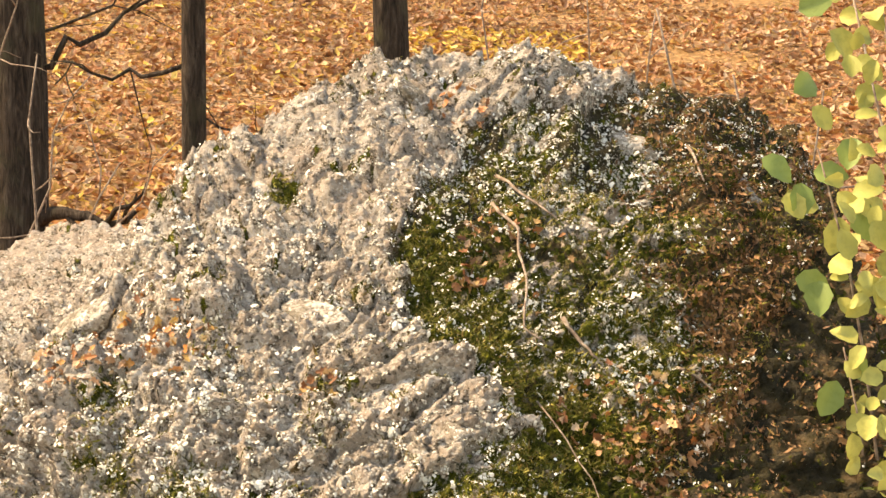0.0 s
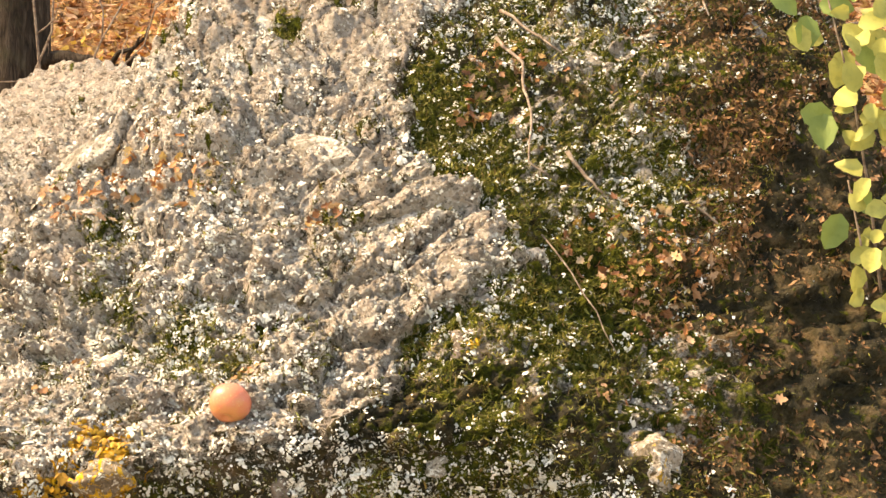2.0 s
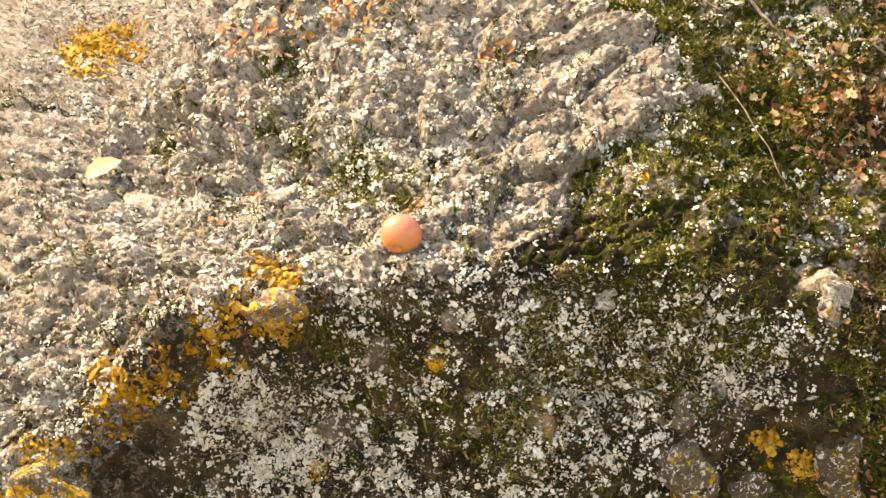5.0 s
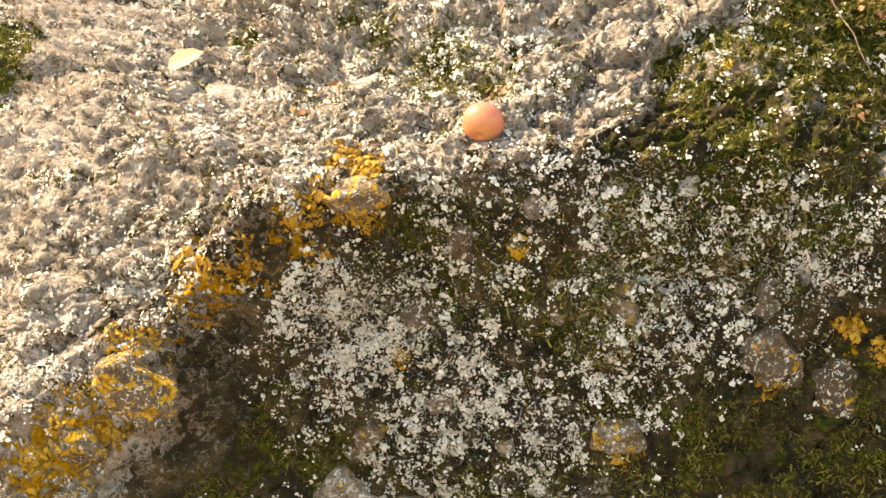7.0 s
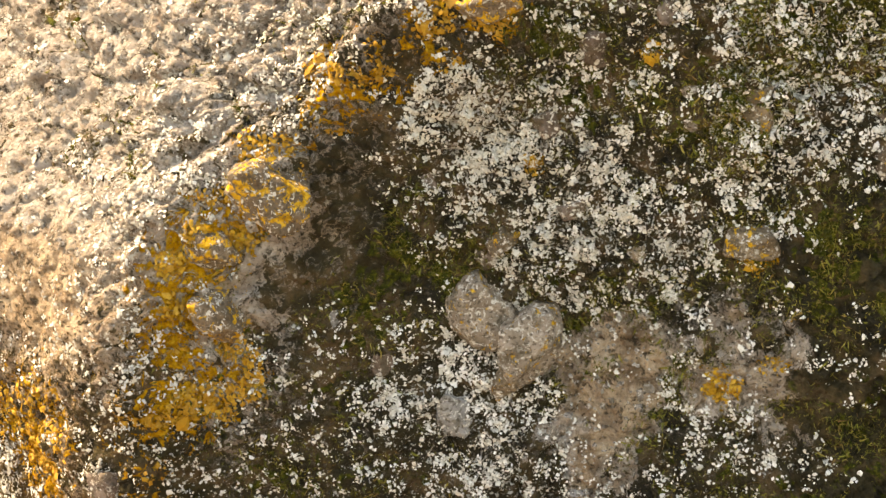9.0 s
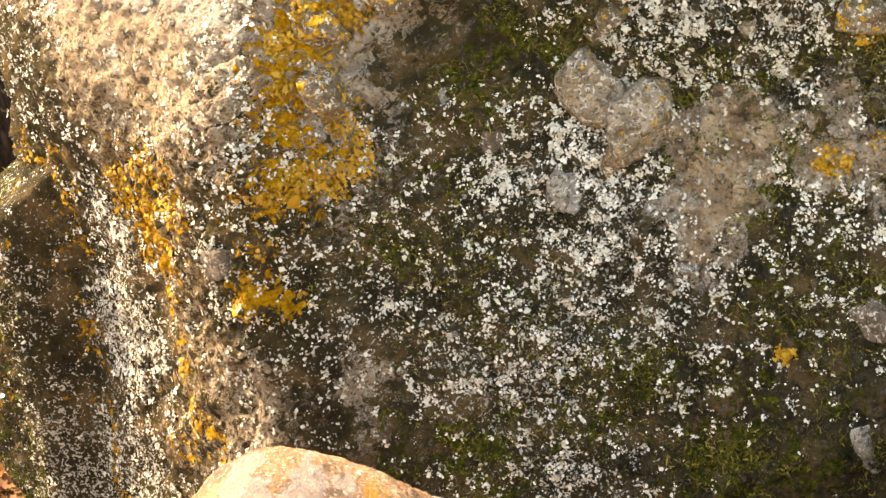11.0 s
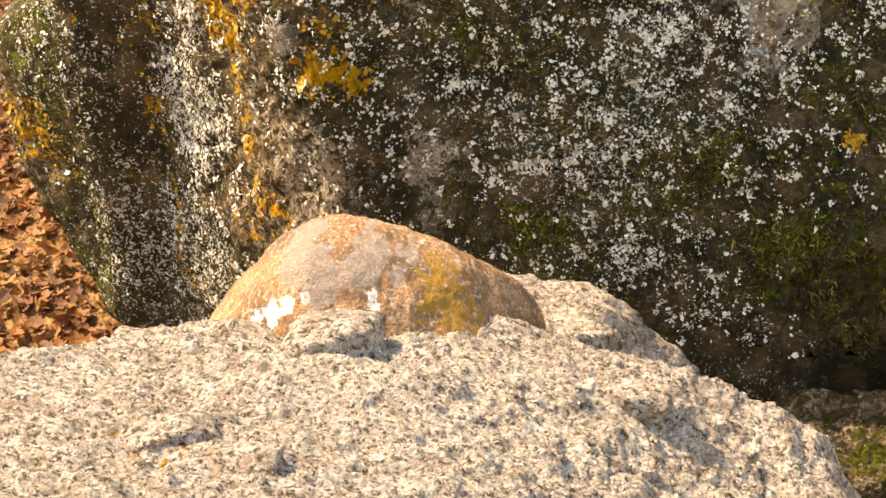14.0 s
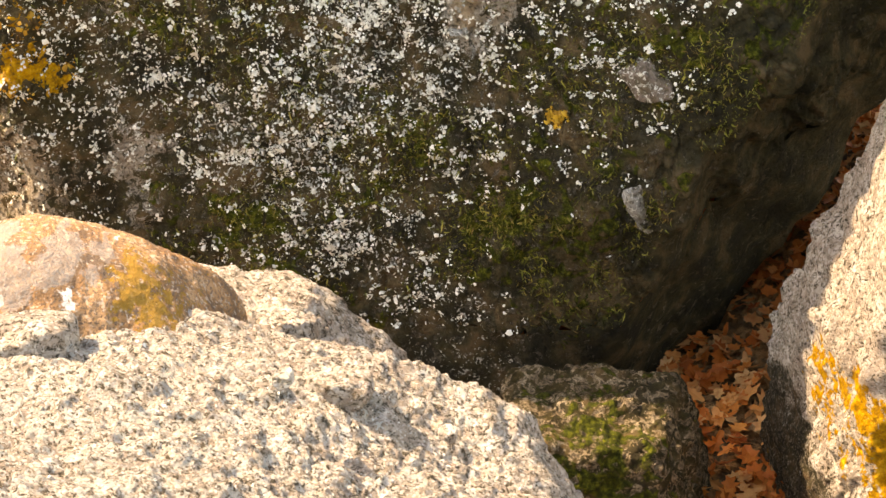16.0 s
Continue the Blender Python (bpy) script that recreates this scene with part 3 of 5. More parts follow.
HOLLOWS = [(-0.38, 4.28, 2.03, 0.045, 0.02), (-0.98, 5.15, 2.45, 0.26, 0.12), (0.03, 5.66, 2.87, 0.13, 0.06), (-0.85, 4.2, 1.66, 0.035, 0.05), (-0.90, 4.2, 1.53, 0.045, 0.06), (-0.97, 4.2, 1.42, 0.045, 0.05), (-1.06, 4.18, 1.37, 0.03, 0.03), (-0.66, 4.2, 1.89, 0.03, 0.03), (-0.75, 4.2, 1.83, 0.03, 0.04), (0.45, 4.25, 1.5, 0.06, 0.06), (0.62, 4.3, 1.75, 0.07, 0.08),
           (-0.6, 4.25, 1.2, 0.55, 0.09), (0.10, 5.42, 2.70, 0.14, 0.06), (0.20, 5.40, 2.68, 0.10, 0.05), (0.27, 5.38, 2.62, 0.05, 0.05), (0.13, 5.18, 2.54, 0.14, 0.03), (-0.43, 4.43, 1.10, 0.16, 0.03), (0.62, 4.6, 1.85, 0.09, 0.06), (0.72, 4.7, 1.7, 0.07, 0.05)]
SWELLS = [(-1.4, 5.1, 1.95, 0.28, 0.13), (-0.5, 5.2, 2.6, 0.24, 0.06), (0.28, 5.50, 2.76, 0.08, 0.05), (0.15, 5.6, 2.83, 0.12, 0.04), (-0.25, 5.5, 2.72, 0.20, 0.05), (0.62, 5.75, 2.75, 0.18, 0.045), (-0.60, 4.22, 1.96, 0.10, 0.035), (-1.03, 4.22, 1.60, 0.09, 0.03), (-0.35, 4.3, 2.0, 0.12, 0.02), (0.05, 4.6, 2.22, 0.12, 0.02), (-0.62, 4.35, 1.96, 0.16, 0.03)]


def build_boulder():
    d, quads = shell(((540, 580), (580, 520), (250, 340), (180, 240), 50, 40), {1: ((-1, 1), (-1, 0.45)), 2: ((0.1, 1), (-1, 1)), 3: ((-1, 0.35), (-0.6, 1))})
    r1, r2, r3, r4 = (body(d, B_CENTRE, f, 60) for f in (LOWER, UPPER, LOBE, BUTTRESS))
    r = (r1 ** 50 + r2 ** 50 + r3 ** 50 + r4 ** 50) ** (1 / 50)
    p = B_CENTRE + d * r[:, None]
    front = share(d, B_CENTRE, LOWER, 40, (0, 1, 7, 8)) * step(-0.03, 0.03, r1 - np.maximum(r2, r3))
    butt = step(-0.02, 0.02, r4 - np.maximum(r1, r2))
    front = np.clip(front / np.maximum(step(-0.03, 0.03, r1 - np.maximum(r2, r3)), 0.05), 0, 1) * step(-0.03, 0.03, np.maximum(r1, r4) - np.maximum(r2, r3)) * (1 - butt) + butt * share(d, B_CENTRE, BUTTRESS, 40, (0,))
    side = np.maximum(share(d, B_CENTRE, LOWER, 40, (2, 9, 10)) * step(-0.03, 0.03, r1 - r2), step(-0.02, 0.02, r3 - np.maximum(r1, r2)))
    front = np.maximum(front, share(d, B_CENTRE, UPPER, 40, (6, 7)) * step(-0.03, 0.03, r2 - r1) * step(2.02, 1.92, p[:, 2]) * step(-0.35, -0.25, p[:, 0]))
    warp = 0.05 * fbm(p, 6, 3, 70)
    x, y, z = p.T
    patch = fbm(p, 4.2, 4, 170, 0.6)
    warp = warp + 0.11 * patch
    ridge = np.interp(y, [4.25, 4.34, 4.52, 4.60, 4.70, 4.78, 4.85, 5.03, 5.17, 5.27, 5.38, 5.52, 5.60, 5.75], [-0.22, -0.16, -0.05, 0.05, 0.14, 0.09, 0.0, -0.10, -0.14, -0.10, -0.02, 0.02, 0.28, 0.32])
    edge = x + 0.6 * warp - ridge
    mossy_slope = step(-0.02, 0.05, edge) * step(1.45, 1.75, z + warp)
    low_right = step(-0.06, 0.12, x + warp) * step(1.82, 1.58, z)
    top = (1 - front) * (1 - mossy_slope) * (1 - side)
    # relief
    big = 0.045 * fbm(p, 1.7, 3, 3) + 0.02 * fbm(p, 5, 2, 23)
    flat = np.stack([x, y, z + 1.2 * np.maximum(z - 1.98, 0)], 1)
    soft = flat + 0.03 * np.stack([value_noise(flat, 12, 40 + k) for k in range(3)], 1)
    lump, next_lump, own = cells(soft, 10, 5)
    knobs, next_knob, own3 = cells(flat + 0.07 * np.stack([value_noise(flat, 5, 140 + k) for k in range(3)], 1), 4.6, 35)
    # blocks with sunk joints, stones of several sizes standing proud, pits
    ledges = 0.042 * own3 * step(0.02, 0.16, next_knob - knobs) + 0.020 * np.abs(fbm(p, 6.5, 4, 150, 0.6))
    lumps = 0.020 * step(0.50, 0.30, lump) * np.maximum(own - 0.45, 0) * 1.8 + 0.006 * step(0.0, 0.12, next_lump - lump)
    grit, next_grit, own2 = cells(flat + 0.012 * np.stack([value_noise(p, 30, 60 + k) for k in range(3)], 1), 27, 15)
    lumps += 0.0085 * step(0.55, 0.28, grit) * (own2 > 0.5) - 0.010 * step(0.45, 0.2, grit) * (own2 < 0.22)
    cracks = np.abs(fbm(p, 7, 3, 90))
    fine = 0.011 * fbm(flat, 24, 4, 9, 0.66) - 0.014 * step(0.07, 0.0, cracks)
    tan = blobs(p + 0.09 * np.stack([fbm(p, 8, 3, 240 + k, 0.6) for k in range(3)], 1), TAN, 0.5)
    rough = 0.9 + 0.24 * top - 0.30 * side - 0.55 * tan + 0.15 * mossy_slope
    big = big + (ledges - 0.03) * np.clip(top + 0.8 * mossy_slope, 0, 1) * step(1.45, 1.75, z)
    # under and corner: shade of the undercut, painted as darker colour with less lichen
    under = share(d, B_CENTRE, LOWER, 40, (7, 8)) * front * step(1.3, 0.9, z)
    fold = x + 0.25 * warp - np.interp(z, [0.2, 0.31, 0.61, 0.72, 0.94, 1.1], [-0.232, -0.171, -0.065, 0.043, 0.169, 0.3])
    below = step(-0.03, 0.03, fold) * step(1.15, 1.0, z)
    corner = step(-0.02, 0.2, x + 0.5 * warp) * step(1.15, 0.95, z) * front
    # shady: far flank of the mossy slope, turned from the sun and painted darker
    shady = step(0.42, 0.68, x + 0.4 * warp) * mossy_slope
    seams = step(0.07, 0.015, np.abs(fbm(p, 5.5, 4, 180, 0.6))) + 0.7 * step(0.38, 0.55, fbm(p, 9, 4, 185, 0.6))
    drop = 0.06 * step(0.27, 0.31, x + 0.3 * warp) * blob(p, (0.40, 5.5, 2.7), (0.14, 0.2, 0.2), 0.4)
    sunk = 0.028 * step(0.0, 0.03, edge) * step(1.9, 2.05, z) * step(0.35, 0.15, edge)
    creases = 0.035 * fbm(p * (3.0, 3.0, 1.0) + 2.0 * z[:, None], 2.2, 4, 400, 0.55)
    crust = blobs(p, GOLD_BAND, 0.9) * np.maximum(front, side)
    shift = big + crust * (0.035 * step(0.5, 0.3, lump) * own + 0.014 * step(0.5, 0.3, grit) - 0.02) + (lumps + fine) * rough * (1 - 0.6 * below) - drop - sunk - (0.05 * step(0.0, 0.12, fold) + creases) * below - blobs(p, HOLLOWS, 0.8) + blobs(p, SWELLS, 0.8)
    q = p + d * shift[:, None]
    masks = {}
    masks["tan"] = tan
    masks["dark"] = np.clip(0.66 * front + 0.70 * mossy_slope + 0.12 * shady + 0.8 * low_right - 0.95 * tan - 0.35 * blobs(q, GOLD_BAND, 0.9) * front + (0.21 + 0.08 * step(2.0, 1.8, z)) * top + 0.30 * seams * top + 0.25 * under + 0.2 * corner - 0.35 * mossy_slope * step(0.02, 0.3, patch) * (1 - shady), 0, 1)
    masks["moss"] = np.clip(np.maximum.reduce([0.53 * mossy_slope * (1 - 0.18 * shady) + 0.14 * mossy_slope * patch, 0.46 * seams * top, blobs(q, GREEN, 0.9) * np.maximum(mossy_slope, front), 1.05 * blobs(q, TUFTS, 0.9), (0.37 + 0.24 * patch - 0.4 * tan) * front, 0.36 * step(-1.95, -2.1, x) * side, 0.52 * low_right]), 0, 1)
    masks["lichen"] = np.clip((0.50 - 0.16 * patch) * front + 0.35 * mossy_slope + 0.53 * top + 0.40 * side + 0.7 * blobs(q, RICH, 0.9) - blobs(q, BARE_OF_LICHEN, 0.9) - 0.18 * tan - 0.24 * low_right - 0.15 * step(0.35, 0.7, x) - 0.38 * under + mossy_slope * (0.25 * np.maximum(patch, 0) + 0.04 * shady + 0.28 * step(2.5, 2.65, z)) - 0.40 * corner, 0, 0.84)
    masks["gold"] = np.maximum(0.95 * blobs(q, GOLD_BAND, 0.9), blobs(q, GOLD_SPOTS, 0.9)) + 0.10 * side
    masks["tan"] = np.maximum(tan, np.maximum(np.maximum(0.5 * butt, 0.75 * side) * step(1.9, 1.4, z), 0.1 * shady))
    # lower buttress: its shade is painted on as extra darkness
    masks["dark"] = np.clip(masks["dark"] + 0.32 * butt * step(1.35, 1.05, z), 0, 1)
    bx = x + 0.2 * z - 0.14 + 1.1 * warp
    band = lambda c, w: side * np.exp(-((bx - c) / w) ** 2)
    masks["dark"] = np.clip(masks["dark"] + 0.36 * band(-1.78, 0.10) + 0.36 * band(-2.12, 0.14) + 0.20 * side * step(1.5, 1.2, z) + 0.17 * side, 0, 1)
    masks["lichen"] = np.clip(masks["lichen"] + 0.18 * band(-1.78, 0.10) + 0.10 * band(-2.12, 0.14), 0, 0.95)
    masks["gold"] = masks["gold"] + (0.30 * band(-1.55, 0.08) + 0.38 * band(-1.93, 0.05) + 0.18 * side * step(-1.65, -1.45, x)) * step(1.25, 1.0, z)
    masks["moss"] = np.clip(masks["moss"] + 0.2 * band(-2.12, 0.14), 0, 1)
    # bare brown stone under the overhang and in the recess behind the yellow crust, their shade painted in
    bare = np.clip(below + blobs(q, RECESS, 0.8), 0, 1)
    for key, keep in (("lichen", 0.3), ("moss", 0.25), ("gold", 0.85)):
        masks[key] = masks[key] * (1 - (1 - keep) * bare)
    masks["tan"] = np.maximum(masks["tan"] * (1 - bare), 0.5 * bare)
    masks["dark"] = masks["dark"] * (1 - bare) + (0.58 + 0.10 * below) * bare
    return mesh_from("boulder", q, quads, True, masks)


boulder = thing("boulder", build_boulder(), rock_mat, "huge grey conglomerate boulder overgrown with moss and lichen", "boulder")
B_CO = np.zeros(len(boulder.data.vertices) * 3, np.float32)
boulder.data.vertices.foreach_get("co", B_CO)
B_CO = B_CO.reshape(-1, 3).astype(float)
B_NO = np.zeros(len(B_CO) * 3, np.float32)
boulder.data.vertex_normals.foreach_get("vector", B_NO)
B_NO = B_NO.reshape(-1, 3).astype(float)
B_MASK = {}
for key in ("dark", "moss", "lichen", "gold", "tan"):
    B_MASK[key] = np.zeros(len(B_CO), np.float32)
    boulder.data.attributes[key].data.foreach_get("value", B_MASK[key])


def on_boulder(p):
    """Nearest place of the boulder's skin, with a steady normal."""
    d = ((B_CO - np.array(p)) ** 2).sum(1)
    i = int(d.argmin())
    n = B_NO[d < 0.05 ** 2].mean(0) if (d < 0.05 ** 2).any() else B_NO[i]
    return B_CO[i], n / np.linalg.norm(n)


def pick_on_boulder(weight, count, rng):
    w = np.maximum(weight, 0) * (B_CO[:, 1] < 5.95) * (B_CO[:, 2] > -0.05)
    i = rng.choice(len(B_CO), count, p=w / w.sum())
    return B_CO[i] + rng.normal(0, 0.0015, (count, 3)), B_NO[i], i


# ---- other rocks ----
def build_rock(name, centre, planes, counts, amp=(0.03, 3, 0.012, 14), power=18, salt=0, growth=None, lump=0.0, dense=None, stray=0.05):
    c = np.array(centre)
    d, quads = shell(counts, dense)
    p = c + d * body(d, c, planes, power)[:, None]
    p = p + d * (amp[0] * fbm(p, amp[1], 3, salt) + amp[2] * fbm(p, amp[3], 4, salt + 9, 0.6))[:, None]
    if lump:
        near, _, own = cells(p + 0.03 * np.stack([fbm(p, 9, 3, salt + k) for k in range(3)], 1), 13, salt + 3)
        near2, _, own2 = cells(p, 38, salt + 4)
        near3, next3, own3 = cells(p, 85, salt + 5)
        chips = 1.3 * step(0.5, 0.25, near) * np.maximum(own - 0.5, 0) + 0.16 * step(0.55, 0.3, near2) * (own2 > 0.6) - 0.10 * step(0.5, 0.2, near2) * (own2 < 0.12)
        chips += 0.09 * step(0.6, 0.3, near3) * (own3 - 0.4) + 0.03 * step(0.0, 0.25, next3 - near3) + 0.55 * np.abs(fbm(p * (0.6, 1.7, 1.0), 14, 4, salt + 6, 0.6))
        p = p + d * (lump * chips)[:, None]
    ragged = p + stray * np.stack([fbm(p, 12, 4, salt + 60 + k, 0.65) for k in range(3)], 1)
    masks = {k: np.full(len(p), 0.0) + f(ragged) for k, f in (growth or {}).items()}
    return mesh_from(name, p, quads, True, masks)


def even(v):
    return lambda p: v + 0.0 * p[:, 0]


slab = thing("rock_slab", build_rock("rock_slab", (-0.9, 2.4, 0.1), [
    ((0.05, 0.28, 1), (-0.6, 2.7, 1.19)), ((0.40, 0.14, 1), (-0.4, 2.9, 1.05)), ((0.9, 0.35, 0.25), (-0.09, 2.6, 1.1)), ((-0.1, 1, 0.1), (-0.6, 3.02, 1.1)), ((-0.55, 0.5, 0.60), (-1.30, 2.85, 1.05)),
    ((0, -1, 0), (-0.8, 0.9, 0.8)), ((-1, 0, 0), (-2.2, 2, 0.6)), ((0, 0, -1), (0, 2, -0.3))], (30, (480, 430), 30, (110, 130), (240, 70), 10), (0.024, 4, 0.006, 40), 60, 21,
    {"lichen": lambda p: 0.46 + 0.25 * blobs(p, [(-0.7, 2.5, 1.25, 0.3, 1.0), (-0.28, 2.59, 1.2, 0.12, 0.6)], 0.9), "gold": lambda p: blobs(p, [(-1.0, 2.44, 1.3, 0.05, 0.6), (-0.24, 2.85, 1.1, 0.05, 0.6), (-0.2, 2.6, 1.1, 0.04, 0.6)], 0.9), "dark": even(0.05)}, 0.018, {1: ((-0.52, 0.85), (-0.45, 0.68))}),
    pale_mat, "sunlit pale gritty conglomerate slab standing before the boulder", "rock")
dome = thing("round_stone", build_rock("round_stone", (-0.88, 2.98, 1.06), [
    ((0, 0, 1), (-0.88, 2.98, 1.284)), ((-0.75, 0, 0.66), (-1.055, 2.98, 1.205)), ((0.5, 0, 0.86), (-0.79, 2.98, 1.234)), ((0.74, 0, 0.67), (-0.715, 2.98, 1.165)), ((1, 0, 0.2), (-0.665, 2.98, 1.1)), ((-1, 0, 0.1), (-1.19, 2.98, 1.1)),
    ((0.3, -0.8, 0.6), (-0.84, 2.87, 1.2)), ((-0.5, -0.8, 0.4), (-0.98, 2.87, 1.2)), ((0, 0.8, 0.5), (-0.87, 3.1, 1.2)), ((0, -1, 0), (-0.87, 2.80, 1.1)), ((0, 1, 0), (-0.87, 3.16, 1.1)), ((0, 0, -1), (-0.87, 3, 0.9))],
    (110, 110, 90, 90, 60, 10), (0.008, 8, 0.0018, 60), 14, 31,
    {"gold": lambda p: blobs(p, [(-0.773, 2.945, 1.215, 0.035, 0.75), (-0.745, 2.936, 1.19, 0.035, 0.75), (-0.71, 2.98, 1.16, 0.04, 0.5)], 0.9),
     "lichen": lambda p: blobs(p, [(-1.03, 2.89, 1.17, 0.016, 1.0), (-1.005, 2.886, 1.19, 0.018, 1.0), (-0.98, 2.882, 1.21, 0.016, 0.95), (-0.945, 2.876, 1.238, 0.012, 0.85), (-0.835, 3.03, 1.255, 0.012, 0.9), (-0.81, 3.03, 1.245, 0.010, 0.85), (-0.856, 2.88, 1.227, 0.010, 0.8)], 0.7),
     "dark": lambda p: blobs(p, [(-0.972, 2.956, 1.27, 0.04, 0.85), (-0.932, 2.90, 1.267, 0.035, 0.85), (-0.919, 2.878, 1.244, 0.035, 0.8), (-0.865, 2.929, 1.265, 0.05, 0.8), (-0.825, 2.96, 1.247, 0.04, 0.7)], 0.9)}, stray=0.012),
    dome_mat, "rounded brown granite stone resting on the pale slab", "stone")
thing("rock", build_rock("rock", (-0.68, 3.22, 0.85), [
    ((0.1, 0, 1), (-0.64, 3.2, 0.955)), ((0.7, 0, 0.75), (-0.585, 3.2, 0.925)), ((1, 0, 0), (-0.47, 3.2, 0.9)), ((-1, 0, 0), (-0.95, 3.2, 0.9)), ((0, 1, 0.3), (-0.6, 3.4, 0.9)),
    ((0, -1, 0.1), (-0.6, 3.06, 0.9)), ((0, 0, -1), (-0.6, 3.2, -0.05))], (110, 110, 60, 80, 40, 10), (0.02, 5, 0.008, 25), 18, 41, {"lichen": even(0.4), "gold": even(0.12), "dark": even(0.2)}, 0.022),
    pale_mat, "gritty tan rock wedged behind the rounded stone", "rock")
thing("rock", build_rock("rock", (-0.2, 3.97, 0.12), [
    ((0.05, 0, 1), (-0.2, 3.95, 0.33)), ((1, -0.1, 0.1), (-0.05, 3.95, 0.2)), ((-1, 0, 0.2), (-0.42, 3.95, 0.2)), ((0, 1, 0.2), (-0.2, 4.12, 0.2)),
    ((0.1, -1, 0.15), (-0.2, 3.8, 0.2)), ((0, 0, -1), (-0.2, 3.95, -0.2))], (110, 110, 60, 80, 40, 10), (0.02, 5, 0.010, 20), 18, 51,
    {"lichen": even(0.10), "dark": even(0.56), "tan": even(0.6), "moss": lambda p: 0.30 + blobs(p, [(-0.2, 3.82, 0.25, 0.11, 0.35)], 0.9), "gold": even(0.12)}, 0.022),
    rock_mat, "squat mossy rock lying before the boulder's foot", "rock")
thing("rock", build_rock("rock", (0.55, 3.82, 0.3), [
    ((-0.93, -0.1, 0.3), (0.27, 3.8, 0.72)), ((-0.97, -0.25, 0.02), (0.24, 3.75, 0.35)), ((0, 0, 1), (0.5, 3.9, 0.98)), ((-0.2, -1, 0.1), (0.5, 3.54, 0.4)), ((0, 1, 0.2), (0.5, 4.2, 0.4)),
    ((1, 0, 0), (1.0, 3.9, 0.4)), ((0, 0, -1), (0.5, 3.9, -0.2))], (130, 110, 130, 40, 40, 10), (0.025, 4, 0.010, 18), 20, 61,
    {"lichen": even(0.42), "gold": lambda p: 0.1 + blobs(p, [(0.29, 3.64, 0.54, 0.07, 0.95), (0.32, 3.6, 0.45, 0.07, 0.9), (0.23, 3.8, 0.50, 0.05, 0.7), (0.22, 3.85, 0.40, 0.05, 0.6)], 0.9), "dark": lambda p: 0.1 + 0.5 * step(0.4, 0.25, p[:, 2])}, 0.024),
    pale_mat, "pale upright rock with yellow lichen beside a leafy hollow", "rock")


# ---- stones set in the slab ----
def knob(parent, at, size, material, seed, label):
    d, quads = shell((20,) * 6)
    rng = np.random.default_rng(seed)
    ways = [v / np.linalg.norm(v) for v in rng.normal(0, 1, (14, 3))]
    planes = [(v, v * rng.uniform(0.8, 1.0)) for v in ways] + [(s * np.eye(3)[a], s * np.eye(3)[a]) for a in range(3) for s in (-1, 1)]
    p = d * body(d, np.zeros(3), planes, 16)[:, None]
    p = (p + d * (0.08 * fbm(p + seed, 3, 4, seed))[:, None]) * np.array(size) / 2 + np.array(at)
    return part("cobble", mesh_from("cobble", p, quads), material, parent, label)


knob(slab, (-0.89, 2.80, 1.19), (0.16, 0.11, 0.13), pale_mat, 3, "rounded gritty stone")
knob(slab, (-0.99, 2.44, 1.27), (0.13, 0.10, 0.09), pale_mat, 4, "stone spotted with yellow lichen")
knob(slab, (-0.28, 2.60, 1.215), (0.025, 0.025, 0.02), pale_mat, 5, "small white stone")
knob(slab, (-0.33, 2.68, 1.205), (0.022, 0.025, 0.018), pale_mat, 6, "small white stone")
knob(slab, (-0.52, 2.73, 1.205), (0.03, 0.03, 0.02), stone_white, 7, "small white stone")
knob(slab, (-0.20, 2.46, 1.20), (0.03, 0.03, 0.022), pale_mat, 8, "small white stone")
knob(slab, (-0.90, 2.38, 1.27), (0.14, 0.10, 0.08), pale_mat, 9, "rounded gritty stone")
knob(slab, (-1.18, 2.83, 1.13), (0.12, 0.10, 0.08), pale_mat, 10, "rounded gritty stone")
knob(slab, (-0.47, 2.86, 1.10), (0.10, 0.08, 0.07), pale_mat, 11, "rounded gritty stone")


# ---- stones set in the boulder ----
def cobble_mesh(salt, n=17):
    rng = np.random.default_rng(salt)
    planes = []
    for k in range(16):
        v = rng.normal(0, 1, 3)
        v /= np.linalg.norm(v)
        planes.append((v, v * rng.uniform(0.66, 1.0)))
    for s in (-1, 1):
        for a in range(3):
            v = np.zeros(3)
            v[a] = s
            planes.append((v, v * 1.02))
    d, quads = shell((n,) * 6)
    p = d * body(d, np.zeros(3), planes, 36)[:, None]
    p = p + d * (0.07 * fbm(p + salt, 2.5, 4, salt, 0.6))[:, None]
    return mesh_from("cobble", p, quads)


COBBLE_SHAPES = [cobble_mesh(k) for k in range(8)]
COBBLE_COUNT = [0]


def cobble(at, w, h, thick, material, label="", turn=0.0, sunk=0.25):
    k = COBBLE_COUNT[0]
    COBBLE_COUNT[0] += 1
    place, n = on_boulder(at)
    n = Vector(n)
    u = Vector((0, 0, 1)).cross(n).normalized()
    v = n.cross(u)
    rot = Matrix((u, v, n)).transposed().to_4x4()
    m = Matrix.Translation(Vector(place) - n * thick * sunk) @ rot @ pose(0, 0, 0, 0, 0, turn) @ Matrix.Diagonal((w / 2, h / 2, thick / 2, 1))
    me = COBBLE_SHAPES[k % 8]
    ob = new("cobble", me)
    if not me.materials:
        me.materials.append(stone_pale)
    ob.matrix_world = m
    ob.parent = boulder
    ob.material_slots[0].link = "OBJECT"
    ob.material_slots[0].material = material
    return tagged(ob, label)


